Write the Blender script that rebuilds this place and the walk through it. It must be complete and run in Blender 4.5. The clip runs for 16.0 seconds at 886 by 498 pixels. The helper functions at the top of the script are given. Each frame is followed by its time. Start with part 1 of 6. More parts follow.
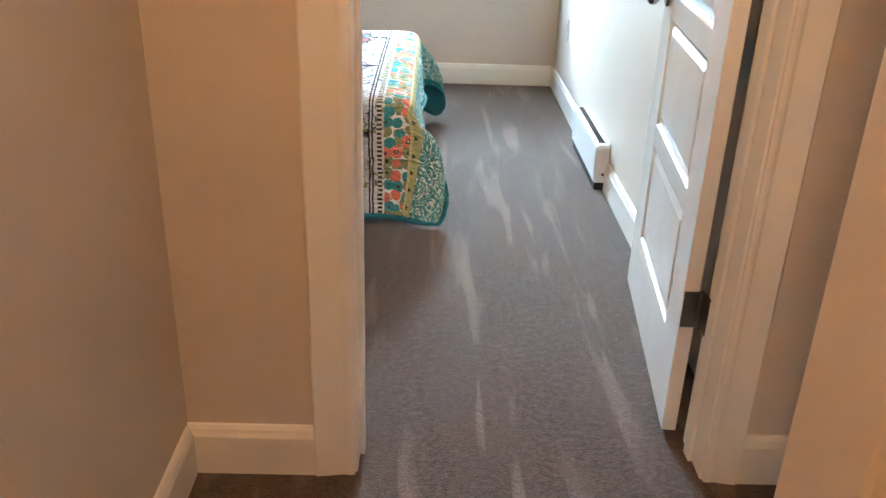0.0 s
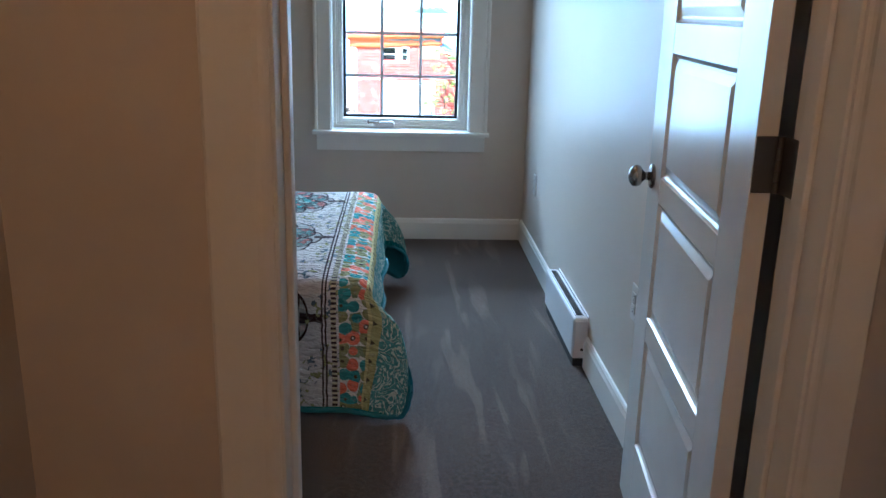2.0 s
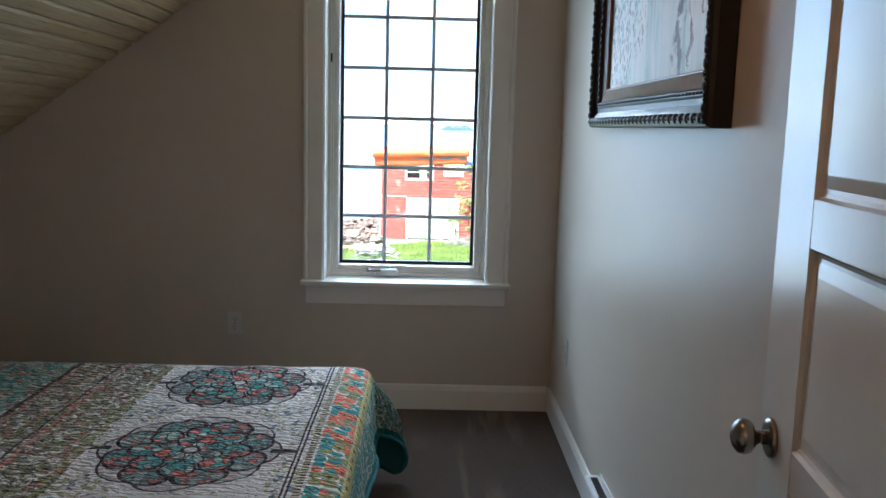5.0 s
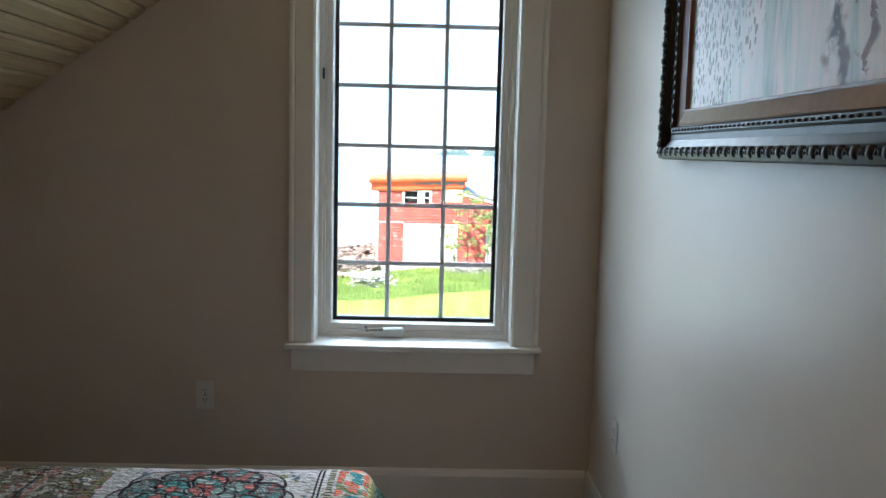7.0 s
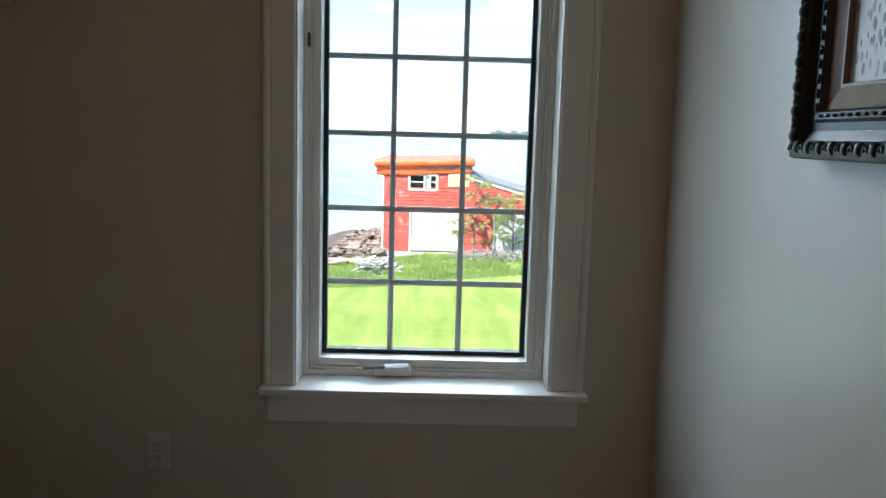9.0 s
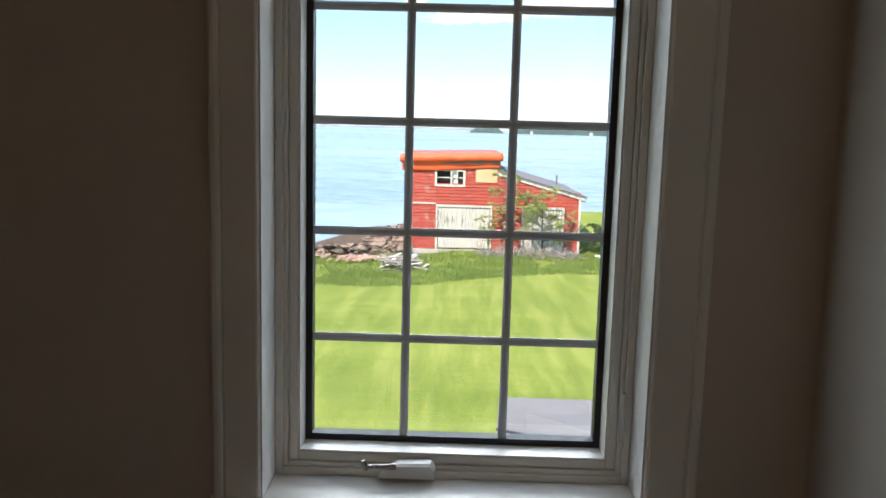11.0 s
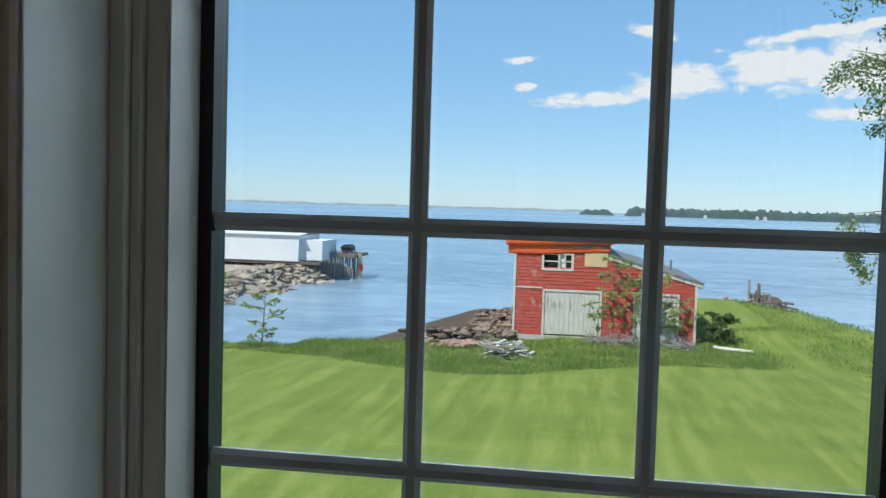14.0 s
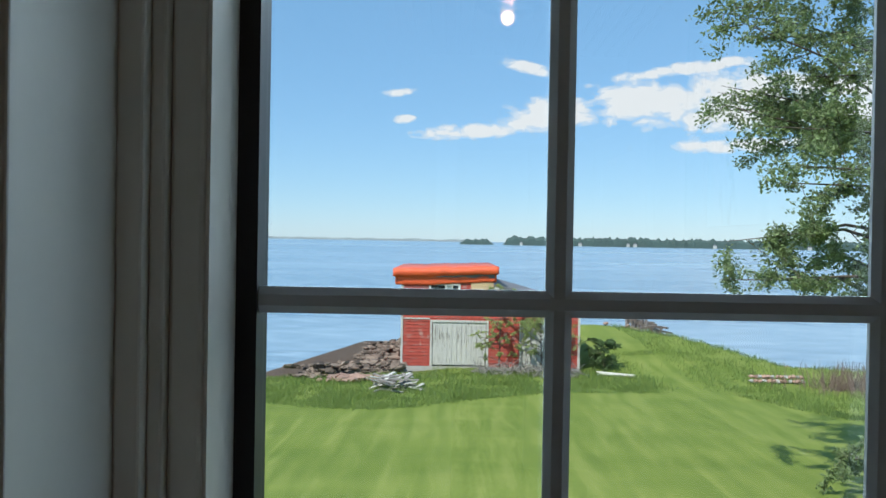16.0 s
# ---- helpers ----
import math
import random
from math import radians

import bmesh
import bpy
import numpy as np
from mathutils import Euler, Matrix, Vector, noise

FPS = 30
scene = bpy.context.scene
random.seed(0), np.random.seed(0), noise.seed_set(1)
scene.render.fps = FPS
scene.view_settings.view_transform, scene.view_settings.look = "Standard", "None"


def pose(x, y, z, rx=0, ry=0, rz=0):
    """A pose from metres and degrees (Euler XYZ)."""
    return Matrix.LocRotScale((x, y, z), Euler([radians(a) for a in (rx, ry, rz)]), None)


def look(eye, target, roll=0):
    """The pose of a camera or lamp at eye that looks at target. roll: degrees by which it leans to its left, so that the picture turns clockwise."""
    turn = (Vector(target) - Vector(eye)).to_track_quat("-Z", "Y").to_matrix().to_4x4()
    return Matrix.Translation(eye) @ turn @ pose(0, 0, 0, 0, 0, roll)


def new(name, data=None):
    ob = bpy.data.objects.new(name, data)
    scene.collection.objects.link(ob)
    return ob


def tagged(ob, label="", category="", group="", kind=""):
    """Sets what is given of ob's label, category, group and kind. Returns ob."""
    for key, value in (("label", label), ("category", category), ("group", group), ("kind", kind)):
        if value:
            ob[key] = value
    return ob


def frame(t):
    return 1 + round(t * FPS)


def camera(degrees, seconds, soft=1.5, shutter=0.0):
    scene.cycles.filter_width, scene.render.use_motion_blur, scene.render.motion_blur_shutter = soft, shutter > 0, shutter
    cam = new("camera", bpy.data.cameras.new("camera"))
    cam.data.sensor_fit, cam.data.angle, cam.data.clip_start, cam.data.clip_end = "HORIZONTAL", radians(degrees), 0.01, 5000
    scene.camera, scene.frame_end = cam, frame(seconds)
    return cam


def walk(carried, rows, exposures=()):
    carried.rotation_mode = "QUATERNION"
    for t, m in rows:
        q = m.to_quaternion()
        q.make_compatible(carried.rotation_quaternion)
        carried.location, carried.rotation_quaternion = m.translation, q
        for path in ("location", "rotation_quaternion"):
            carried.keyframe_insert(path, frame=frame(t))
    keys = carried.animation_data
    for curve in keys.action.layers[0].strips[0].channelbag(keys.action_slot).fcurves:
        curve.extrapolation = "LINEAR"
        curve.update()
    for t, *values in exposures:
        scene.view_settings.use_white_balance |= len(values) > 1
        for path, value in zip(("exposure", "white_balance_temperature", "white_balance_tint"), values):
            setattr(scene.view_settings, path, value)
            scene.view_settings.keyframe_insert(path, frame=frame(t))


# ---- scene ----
cam = camera(55.8, 16.0)
PATH = [
    (0, (0.136, 0.828, 1.27), (0.169, 2.645, 0.436), 1.9),
    (0.5, (0.132, 0.864, 1.283), (0.181, 2.71, 0.515), 1.6),
    (1, (0.125, 0.933, 1.297), (0.194, 2.804, 0.593), 1.4),
    (1.5, (0.132, 1.09, 1.314), (0.232, 2.984, 0.681), 1.4),
    (2, (0.154, 1.215, 1.348), (0.259, 3.135, 0.798), 1.5),
    (2.5, (0.142, 1.346, 1.377), (0.288, 3.284, 0.908), 1.4),
    (3, (0.078, 1.534, 1.393), (0.307, 3.481, 0.997), 1.1),
    (3.5, (0.054, 1.668, 1.4), (0.34, 3.617, 1.054), 0.5),
    (4, (0.155, 1.816, 1.406), (0.383, 3.78, 1.101), 0.8),
    (4.5, (0.249, 1.946, 1.418), (0.345, 3.923, 1.129), 1.5),
    (5, (0.257, 2.062, 1.418), (0.297, 4.041, 1.129), 1.5),
    (5.2, (0.245, 2.152, 1.417), (0.279, 4.132, 1.14), 1.4),
    (7.5, (0.146, 2.96, 1.451), (0.205, 4.946, 1.22), 1.4),
    (8, (0.065, 3.14, 1.463), (0.161, 5.122, 1.211), 0.6),
    (8.5, (0.158, 3.375, 1.462), (0.22, 5.358, 1.204), 0.8),
    (9, (0.163, 3.566, 1.457), (0.198, 5.547, 1.185), 1.6),
    (9.2, (0.149, 3.65, 1.454), (0.188, 5.63, 1.174), 1.5),
    (11.3, (0.147, 4.598, 1.438), (0.115, 6.577, 1.152), 1.5),
    (11.5, (0.127, 4.677, 1.436), (0.112, 6.66, 1.181), 1.8),
    (12, (0.143, 4.814, 1.455), (0.112, 6.802, 1.234), 1.5),
    (12.5, (0.21, 5.008, 1.463), (0.091, 6.997, 1.293), 1.9),
    (13, (0.231, 5.194, 1.461), (0.003, 7.175, 1.308), 1.6),
    (13.5, (0.202, 5.377, 1.471), (-0.063, 7.355, 1.34), 1.1),
    (14, (0.187, 5.529, 1.475), (-0.104, 7.505, 1.374), 1.7),
    (14.5, (0.175, 5.642, 1.482), (-0.15, 7.613, 1.404), 2.2),
    (15, (0.091, 5.717, 1.492), (-0.19, 7.697, 1.428), 1.4),
    (15.5, (0.01, 5.757, 1.496), (-0.135, 7.751, 1.455), 0.6),
    (16, (-0.041, 5.758, 1.498), (-0.053, 7.758, 1.477), 1.0),
]
EXPOSURES = [(0.0, 5.22, 5750, 3), (1.0, 4.75, 5400, 3), (2.0, 3.5, 4900, 3), (2.5, 3.05, 4750, 3), (3.0, 2.72, 4800, 3), (3.5, 2.68, 4950, 4), (4.0, 2.72, 5250, 6),
             (5.0, 2.72, 5900, 9), (7.5, 2.6, 6150, 10), (9.0, 2.03, 6150, 10), (11.3, 1.25, 7000, 17), (12.2, 0.72, 6950, 15), (13.0, 0.48, 6250, 6), (16.0, 0.50, 6100, 5)]
walk(cam, [(t, look(eye, target, roll)) for t, eye, target, roll in PATH], EXPOSURES)

# ---- world, sun, lamps ----
SUN_ELEVATION, SUN_AZIMUTH = radians(52), radians(221)   # azimuth clockwise from +y
world = bpy.data.worlds.new("world")
scene.world = world
world.use_nodes = True
wn = world.node_tree.nodes
sky = wn.new("ShaderNodeTexSky")
sky.sky_type = "NISHITA"
sky.sun_disc = False
sky.sun_elevation, sky.sun_rotation = SUN_ELEVATION, SUN_AZIMUTH
sky.altitude, sky.air_density, sky.dust_density, sky.ozone_density = 0.0, 0.9, 0.1, 3.0
haze = wn.new("ShaderNodeMix")                      # sea haze evens the sky out
haze.data_type = "RGBA"
haze.inputs[0].default_value = 0.52
haze.inputs[7].default_value = (1.9, 4.0, 6.3, 1)
wn["Background"].inputs["Strength"].default_value = 0.100
world.node_tree.links.new(sky.outputs[0], haze.inputs[6])
world.node_tree.links.new(haze.outputs[2], wn["Background"].inputs["Color"])

sun_data = bpy.data.lights.new("sun", "SUN")
sun_data.energy, sun_data.angle, sun_data.color = 3.7, radians(0.53), (1.0, 0.95, 0.87)
sun_way = Vector((math.sin(SUN_AZIMUTH) * math.cos(SUN_ELEVATION), math.cos(SUN_AZIMUTH) * math.cos(SUN_ELEVATION), math.sin(SUN_ELEVATION)))
sun = new("sun", sun_data)
sun.matrix_world = look(sun_way * 60, (0, 0, 0))

lamp_data = bpy.data.lights.new("hall_bulb", "POINT")
lamp_data.energy, lamp_data.color, lamp_data.shadow_soft_size = 1.75, (1.0, 0.50, 0.21), 0.05
lamp = new("hall_bulb", lamp_data)
lamp.location = (0.12, 0.75, 2.355)

# added lamp above the view, strengthening the sky's light at the window
sky_lamp_data = bpy.data.lights.new("sky_fill", "AREA")
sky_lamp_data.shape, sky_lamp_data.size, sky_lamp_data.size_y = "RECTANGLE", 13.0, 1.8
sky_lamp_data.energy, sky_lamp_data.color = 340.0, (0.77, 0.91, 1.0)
sky_lamp = new("sky_fill", sky_lamp_data)
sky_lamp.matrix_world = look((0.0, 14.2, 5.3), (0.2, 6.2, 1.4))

# added, unseen lamp in the window's opening, for even light of sky, sea, lawn
pane_lamp_data = bpy.data.lights.new("window_fill", "AREA")
pane_lamp_data.shape, pane_lamp_data.size, pane_lamp_data.size_y = "RECTANGLE", 0.70, 1.50
pane_lamp_data.energy, pane_lamp_data.color = 1.25, (0.66, 0.845, 1.0)
pane_lamp = new("window_fill", pane_lamp_data)
pane_lamp.matrix_world = look((0.154, 6.138, 1.46), (0.154, 3.0, 1.46))

room_lamp_data = bpy.data.lights.new("room_bulb", "POINT")
room_lamp_data.energy, room_lamp_data.color, room_lamp_data.shadow_soft_size = 0.80, (1.0, 0.52, 0.26), 0.028
room_lamp = new("room_bulb", room_lamp_data)
room_lamp.location = (0.19, 3.5, 2.425)

# ---- materials ----
class Nodes:
    """A small builder for one material's node tree."""

    def __init__(self, name):
        self.mat = bpy.data.materials.new(name)
        self.mat.use_nodes = True
        self.tree = self.mat.node_tree
        self.bsdf = self.tree.nodes["Principled BSDF"]
        self.out = self.tree.nodes["Material Output"]

    def node(self, kind):
        return self.tree.nodes.new(kind)

    def link(self, a, b):
        self.tree.links.new(a, b)

    def feed(self, socket, value):
        if isinstance(value, bpy.types.NodeSocket):
            self.link(value, socket)
        elif isinstance(value, (tuple, list)) and len(value) == 3 and socket.type == "RGBA":
            socket.default_value = (*value, 1)
        else:
            socket.default_value = value

    def coords(self, kind="Object", scale=(1, 1, 1), turn=(0, 0, 0)):
        tc = self.node("ShaderNodeTexCoord")
        mp = self.node("ShaderNodeMapping")
        mp.inputs["Scale"].default_value = scale
        mp.inputs["Rotation"].default_value = turn
        self.link(tc.outputs[kind], mp.inputs["Vector"])
        return mp.outputs[0]

    def noise(self, vector, scale, detail=4, rough=0.55, distort=0.0):
        n = self.node("ShaderNodeTexNoise")
        self.link(vector, n.inputs["Vector"])
        n.inputs["Scale"].default_value, n.inputs["Detail"].default_value = scale, detail
        n.inputs["Roughness"].default_value, n.inputs["Distortion"].default_value = rough, distort
        return n.outputs[0]

    def voronoi(self, vector, scale, feature="F1", out="Distance", randomness=1.0):
        n = self.node("ShaderNodeTexVoronoi")
        n.feature = feature
        self.link(vector, n.inputs["Vector"])
        n.inputs["Scale"].default_value = scale
        n.inputs["Randomness"].default_value = randomness
        return n.outputs[out]

    def math(self, op, a, b=0.0, c=0.0, clamp=False):
        n = self.node("ShaderNodeMath")
        n.operation, n.use_clamp = op, clamp
        for socket, value in zip(n.inputs, (a, b, c)):
            self.feed(socket, value)
        return n.outputs[0]

    def ramp(self, value, stops):
        n = self.node("ShaderNodeValToRGB")
        self.feed(n.inputs[0], value)
        while len(n.color_ramp.elements) < len(stops):
            n.color_ramp.elements.new(0.5)
        for e, (p, c) in zip(n.color_ramp.elements, stops):
            e.position = p
            e.color = (*c, 1) if isinstance(c, tuple) else (c, c, c, 1)
        return n.outputs[0]

    def mix(self, factor, a, b, blend="MIX"):
        n = self.node("ShaderNodeMix")
        n.data_type, n.blend_type = "RGBA", blend
        self.feed(n.inputs[0], factor)
        self.feed(n.inputs[6], a)
        self.feed(n.inputs[7], b)
        return n.outputs[2]

    def split(self, vector):
        n = self.node("ShaderNodeSeparateXYZ")
        self.link(vector, n.inputs[0])
        return n.outputs

    def bump(self, height, strength=0.3, distance=0.01):
        n = self.node("ShaderNodeBump")
        n.inputs["Strength"].default_value, n.inputs["Distance"].default_value = strength, distance
        self.link(height, n.inputs["Height"])
        self.link(n.outputs[0], self.bsdf.inputs["Normal"])

    def done(self, color=None, rough=None, metal=None):
        if color is not None:
            self.feed(self.bsdf.inputs["Base Color"], color)
        if rough is not None:
            self.feed(self.bsdf.inputs["Roughness"], rough)
        if metal is not None:
            self.bsdf.inputs["Metallic"].default_value = metal
        return self.mat


def plain(name, color, rough=0.6, metal=0.0, spread=0.08, scale=6.0, grain=80.0, bump=0.1, depth=0.002, kind="Object", stretch=(1, 1, 1)):
    """A surface with stains at one scale and grain at another."""
    k = Nodes(name)
    v = k.coords(kind, stretch)
    big, fine = k.noise(v, scale), k.noise(v, grain, 3)
    dark = tuple(c * (1 - spread) for c in color)
    light = tuple(min(1, c * (1 + spread)) for c in color)
    shade = k.ramp(big, [(0.3, dark), (0.7, light)])
    shade = k.mix(0.25, shade, k.ramp(fine, [(0.3, dark), (0.7, light)]))
    r = k.math("MULTIPLY_ADD", big, 0.15, rough - 0.075)
    k.bump(k.math("ADD", fine, k.math("MULTIPLY", big, 0.5)), bump, depth)
    return k.done(shade, r, metal)


def paint_wall():
    k = Nodes("wall_paint")
    v = k.coords("Object")
    big, mid, fine = k.noise(v, 1.3, 3), k.noise(v, 14), k.noise(v, 260, 2)
    c = k.ramp(big, [(0.3, (0.59, 0.515, 0.445)), (0.7, (0.63, 0.555, 0.485))])
    c = k.mix(0.12, c, k.ramp(mid, [(0.35, (0.53, 0.50, 0.45)), (0.65, (0.62, 0.585, 0.53))]))
    k.bump(k.math("ADD", fine, k.math("MULTIPLY", mid, 0.4)), 0.12, 0.0015)
    return k.done(c, k.math("MULTIPLY_ADD", mid, 0.10, 0.34))


def carpet_cloth():
    k = Nodes("carpet")
    v = k.coords("Object")
    tuft = k.noise(v, 210, 2, 0.7)
    fleck = k.noise(v, 62, 5, 0.85)
    wide = k.noise(k.coords("Object", (2.6, 0.55, 1)), 2.2, 2, 0.5, 0.4)
    comb = k.noise(k.coords("Object", (4.2, 0.42, 1)), 3.1, 2, 0.55, 0.5)
    nap = k.math("MULTIPLY", k.ramp(comb, [(0.545, 0.0), (0.60, 0.8), (0.70, 1.0)]), k.ramp(k.noise(v, 120, 3, 0.7), [(0.36, 0.15), (0.56, 1.0)]))
    lane = k.ramp(wide, [(0.44, 0.0), (0.56, 1.0)])
    streak = k.math("MULTIPLY", nap, k.math("MULTIPLY_ADD", lane, 0.75, 0.1))
    c = k.ramp(fleck, [(0.34, (0.019, 0.0115, 0.0078)), (0.5, (0.056, 0.0345, 0.0235)), (0.66, (0.140, 0.088, 0.062))])
    c = k.mix(k.math("MULTIPLY", lane, 0.35), c, (0.084, 0.057, 0.042))
    c = k.mix(k.math("MULTIPLY", streak, 0.62), c, (0.27, 0.195, 0.16))
    k.bump(k.math("ADD", tuft, k.math("MULTIPLY", fleck, 0.35)), 0.8, 0.005)
    k.bsdf.inputs["Sheen Weight"].default_value = 0.25
    k.bsdf.inputs["Specular IOR Level"].default_value = 0.15
    return k.done(c, 0.95)


def trim_paint(name="trim_paint", color=(0.80, 0.775, 0.73), rough=0.38):
    return plain(name, color, rough, 0, 0.03, 4, 120, 0.06, 0.001)


def pine_boards():
    k = Nodes("pine_boards")
    v = k.coords("Object", (14, 0.9, 14))
    island = k.node("ShaderNodeNewGeometry").outputs["Random Per Island"]
    grain = k.noise(v, 3.0, 5, 0.6, 1.2)
    c = k.ramp(grain, [(0.25, (0.36, 0.24, 0.12)), (0.5, (0.52, 0.38, 0.21)), (0.75, (0.62, 0.48, 0.30))])
    c = k.mix(k.math("MULTIPLY", island, 0.35), c, (0.40, 0.29, 0.17))
    knot = k.voronoi(k.coords("Object", (7.0, 2.2, 7.0)), 0.9)
    c = k.mix(k.ramp(knot, [(0.06, 1.0), (0.11, 0.0)]), c, (0.12, 0.06, 0.03))
    k.bump(grain, 0.15, 0.002)
    return k.done(c, 0.45)


def quilt_cloth():
    """Printed quilt: bands run across the foot of the bed, medallions and flower fields lie further up. UV in metres."""
    k = Nodes("quilt_print")
    uv = k.coords("UV")
    s, t, _ = k.split(uv)
    fine = k.noise(uv, 60, 3)
    # cloth ground
    c = k.ramp(k.noise(uv, 9), [(0.3, (0.56, 0.50, 0.475)), (0.7, (0.68, 0.63, 0.61))])
    teal, coral, olive, ink, gold = (0.07, 0.30, 0.30), (0.72, 0.18, 0.12), (0.30, 0.29, 0.13), (0.045, 0.03, 0.035), (0.58, 0.50, 0.22)
    cells = k.voronoi(uv, 34, "F1", "Color")
    cr, cg, cb = k.split(cells)
    edges = k.ramp(k.voronoi(uv, 34, "DISTANCE_TO_EDGE"), [(0.05, 1.0), (0.13, 0.0)])

    # medallions, one row along the bed's width every 0.62 m
    tm = k.math("SUBTRACT", k.math("MODULO", k.math("ADD", t, 6.2 - 4.33 + 0.31), 0.62), 0.31)
    sm = k.math("ADD", s, 0.395)
    rad = k.math("SQRT", k.math("ADD", k.math("POWER", k.math("DIVIDE", sm, 0.23), 2.0), k.math("POWER", k.math("DIVIDE", tm, 0.245), 2.0)))
    ang = k.math("ARCTAN2", tm, sm)
    petal = k.math("ABSOLUTE", k.math("SINE", k.math("MULTIPLY", ang, 4.0)))
    wob = k.math("MULTIPLY_ADD", k.noise(uv, 22, 3), 0.5, -0.25)
    rim = k.math("ADD", k.math("MULTIPLY_ADD", petal, -0.22, rad), k.math("MULTIPLY", wob, 0.25))
    def petals(count, centre, half, shift):
        """one ring of petals: how far from each petal's middle, and a number for each petal"""
        u = k.math("ADD", k.math("MULTIPLY", ang, count / math.tau), 20.0 + shift)
        du = k.math("MULTIPLY", k.math("SUBTRACT", k.math("FRACT", u), 0.5), 2.05)
        dv = k.math("DIVIDE", k.math("SUBTRACT", k.math("MULTIPLY_ADD", wob, 0.06, rad), centre), half)
        return k.math("SQRT", k.math("ADD", k.math("POWER", du, 2.0), k.math("POWER", k.math("ABSOLUTE", dv), 2.0))), k.math("FLOOR", u)
    wine = (0.035, 0.018, 0.020)
    fills = k.mix(k.math("GREATER_THAN", cr, 0.60), (0.10, 0.33, 0.31), (0.36, 0.47, 0.42))
    fills = k.mix(k.math("GREATER_THAN", cg, 0.70), fills, (0.62, 0.17, 0.14))
    fills = k.mix(k.math("MULTIPLY", edges, 0.75), fills, wine)
    hatch = k.math("GREATER_THAN", k.math("FRACT", k.math("MULTIPLY", rad, 26.0)), 0.5)
    for count, centre, half, shift, dim in ((8, 0.96, 0.15, 0.5, 0.85), (8, 0.80, 0.22, 0.0, 0.80), (8, 0.52, 0.24, 0.5, 0.0), (8, 0.27, 0.17, 0.0, 0.0)):
        d, _ = petals(count, centre, half, shift)
        f = fills if not dim else k.mix(k.math("MULTIPLY", hatch, dim), fills, (0.16, 0.115, 0.115))
        if centre > 0.9:
            f = k.mix(0.6, f, c)
        c = k.mix(k.math("LESS_THAN", d, 1.0), c, f)
        c = k.mix(k.math("MULTIPLY", k.math("LESS_THAN", d, 1.02), k.math("GREATER_THAN", d, 0.84)), c, wine)
    c = k.mix(k.math("LESS_THAN", rad, 0.13), c, k.mix(k.math("LESS_THAN", rad, 0.08), wine, (0.55, 0.50, 0.45)))
    # pointed tendrils at both ends
    tip = k.math("MULTIPLY", k.math("LESS_THAN", k.math("ABSOLUTE", k.math("ADD", tm, k.math("MULTIPLY", wob, 0.05))), 0.016), k.math("LESS_THAN", k.math("ABSOLUTE", k.math("SUBTRACT", k.math("ABSOLUTE", sm), 0.262)), 0.038))
    c = k.mix(tip, c, wine)
    # small sprigs between the medallions
    sprig = k.math("MULTIPLY", k.math("GREATER_THAN", k.noise(uv, 48, 3), 0.535), k.math("GREATER_THAN", k.noise(uv, 7, 2), 0.50))
    sprig = k.math("MULTIPLY", sprig, k.math("GREATER_THAN", rim, 1.02))
    c = k.mix(sprig, c, k.mix(k.math("GREATER_THAN", cr, 0.6), olive, (0.12, 0.16, 0.20)))

    # flower fields towards the head, between lines of stitching
    field = k.math("LESS_THAN", k.math("ADD", s, k.math("MULTIPLY", wob, 0.05)), -0.68)
    small = k.voronoi(uv, 52, "F1", "Color")
    fr, fg, fb = k.split(small)
    dense = k.mix(k.math("GREATER_THAN", fr, 0.45), (0.66, 0.62, 0.54), (0.25, 0.215, 0.17))
    dense = k.mix(k.math("GREATER_THAN", fg, 0.70), dense, (0.25, 0.25, 0.12))
    dense = k.mix(k.math("GREATER_THAN", fb, 0.92), dense, (0.45, 0.20, 0.15))
    curl = k.noise(uv, 26, 2, 0.5, 1.5)
    vine = k.ramp(k.math("ABSOLUTE", k.math("SUBTRACT", k.math("FRACT", k.math("MULTIPLY", curl, 4.0)), 0.5)), [(0.10, 0.9), (0.18, 0.0)])
    dense = k.mix(vine, dense, (0.07, 0.05, 0.05))
    c = k.mix(k.math("MULTIPLY", field, k.math("GREATER_THAN", k.noise(uv, 17, 3), 0.36)), c, dense)
    field2 = k.math("LESS_THAN", s, -1.06)
    green = k.mix(k.math("GREATER_THAN", fr, 0.45), (0.12, 0.29, 0.27), (0.40, 0.47, 0.40))
    green = k.mix(k.math("GREATER_THAN", fb, 0.86), green, (0.45, 0.18, 0.12))
    c = k.mix(field2, c, k.mix(k.math("MULTIPLY", vine, 0.5), green, ink))
    for at, wide, shade in ((-0.70, 0.005, olive), (-0.86, 0.006, (0.55, 0.22, 0.17)), (-0.885, 0.004, ink), (-1.04, 0.008, ink), (-1.02, 0.004, (0.55, 0.22, 0.17)), (-1.34, 0.008, coral), (-1.37, 0.006, ink)):
        c = k.mix(k.math("MULTIPLY", k.math("LESS_THAN", k.math("ABSOLUTE", k.math("SUBTRACT", s, at)), wide), 0.85), c, shade)

    # bands across the foot
    def band(a, b):
        return k.math("MULTIPLY", k.math("GREATER_THAN", s, a), k.math("LESS_THAN", s, b))
    c = k.mix(band(-0.098, -0.092), c, ink)
    c = k.mix(band(-0.086, -0.080), c, ink)
    dash = k.math("LESS_THAN", k.math("FRACT", k.math("MULTIPLY", t, 58)), 0.5)
    c = k.mix(band(-0.066, -0.048), c, k.mix(dash, (0.62, 0.55, 0.38), ink))
    # flowers: a zigzag of discs
    fl_v = k.node("ShaderNodeCombineXYZ")
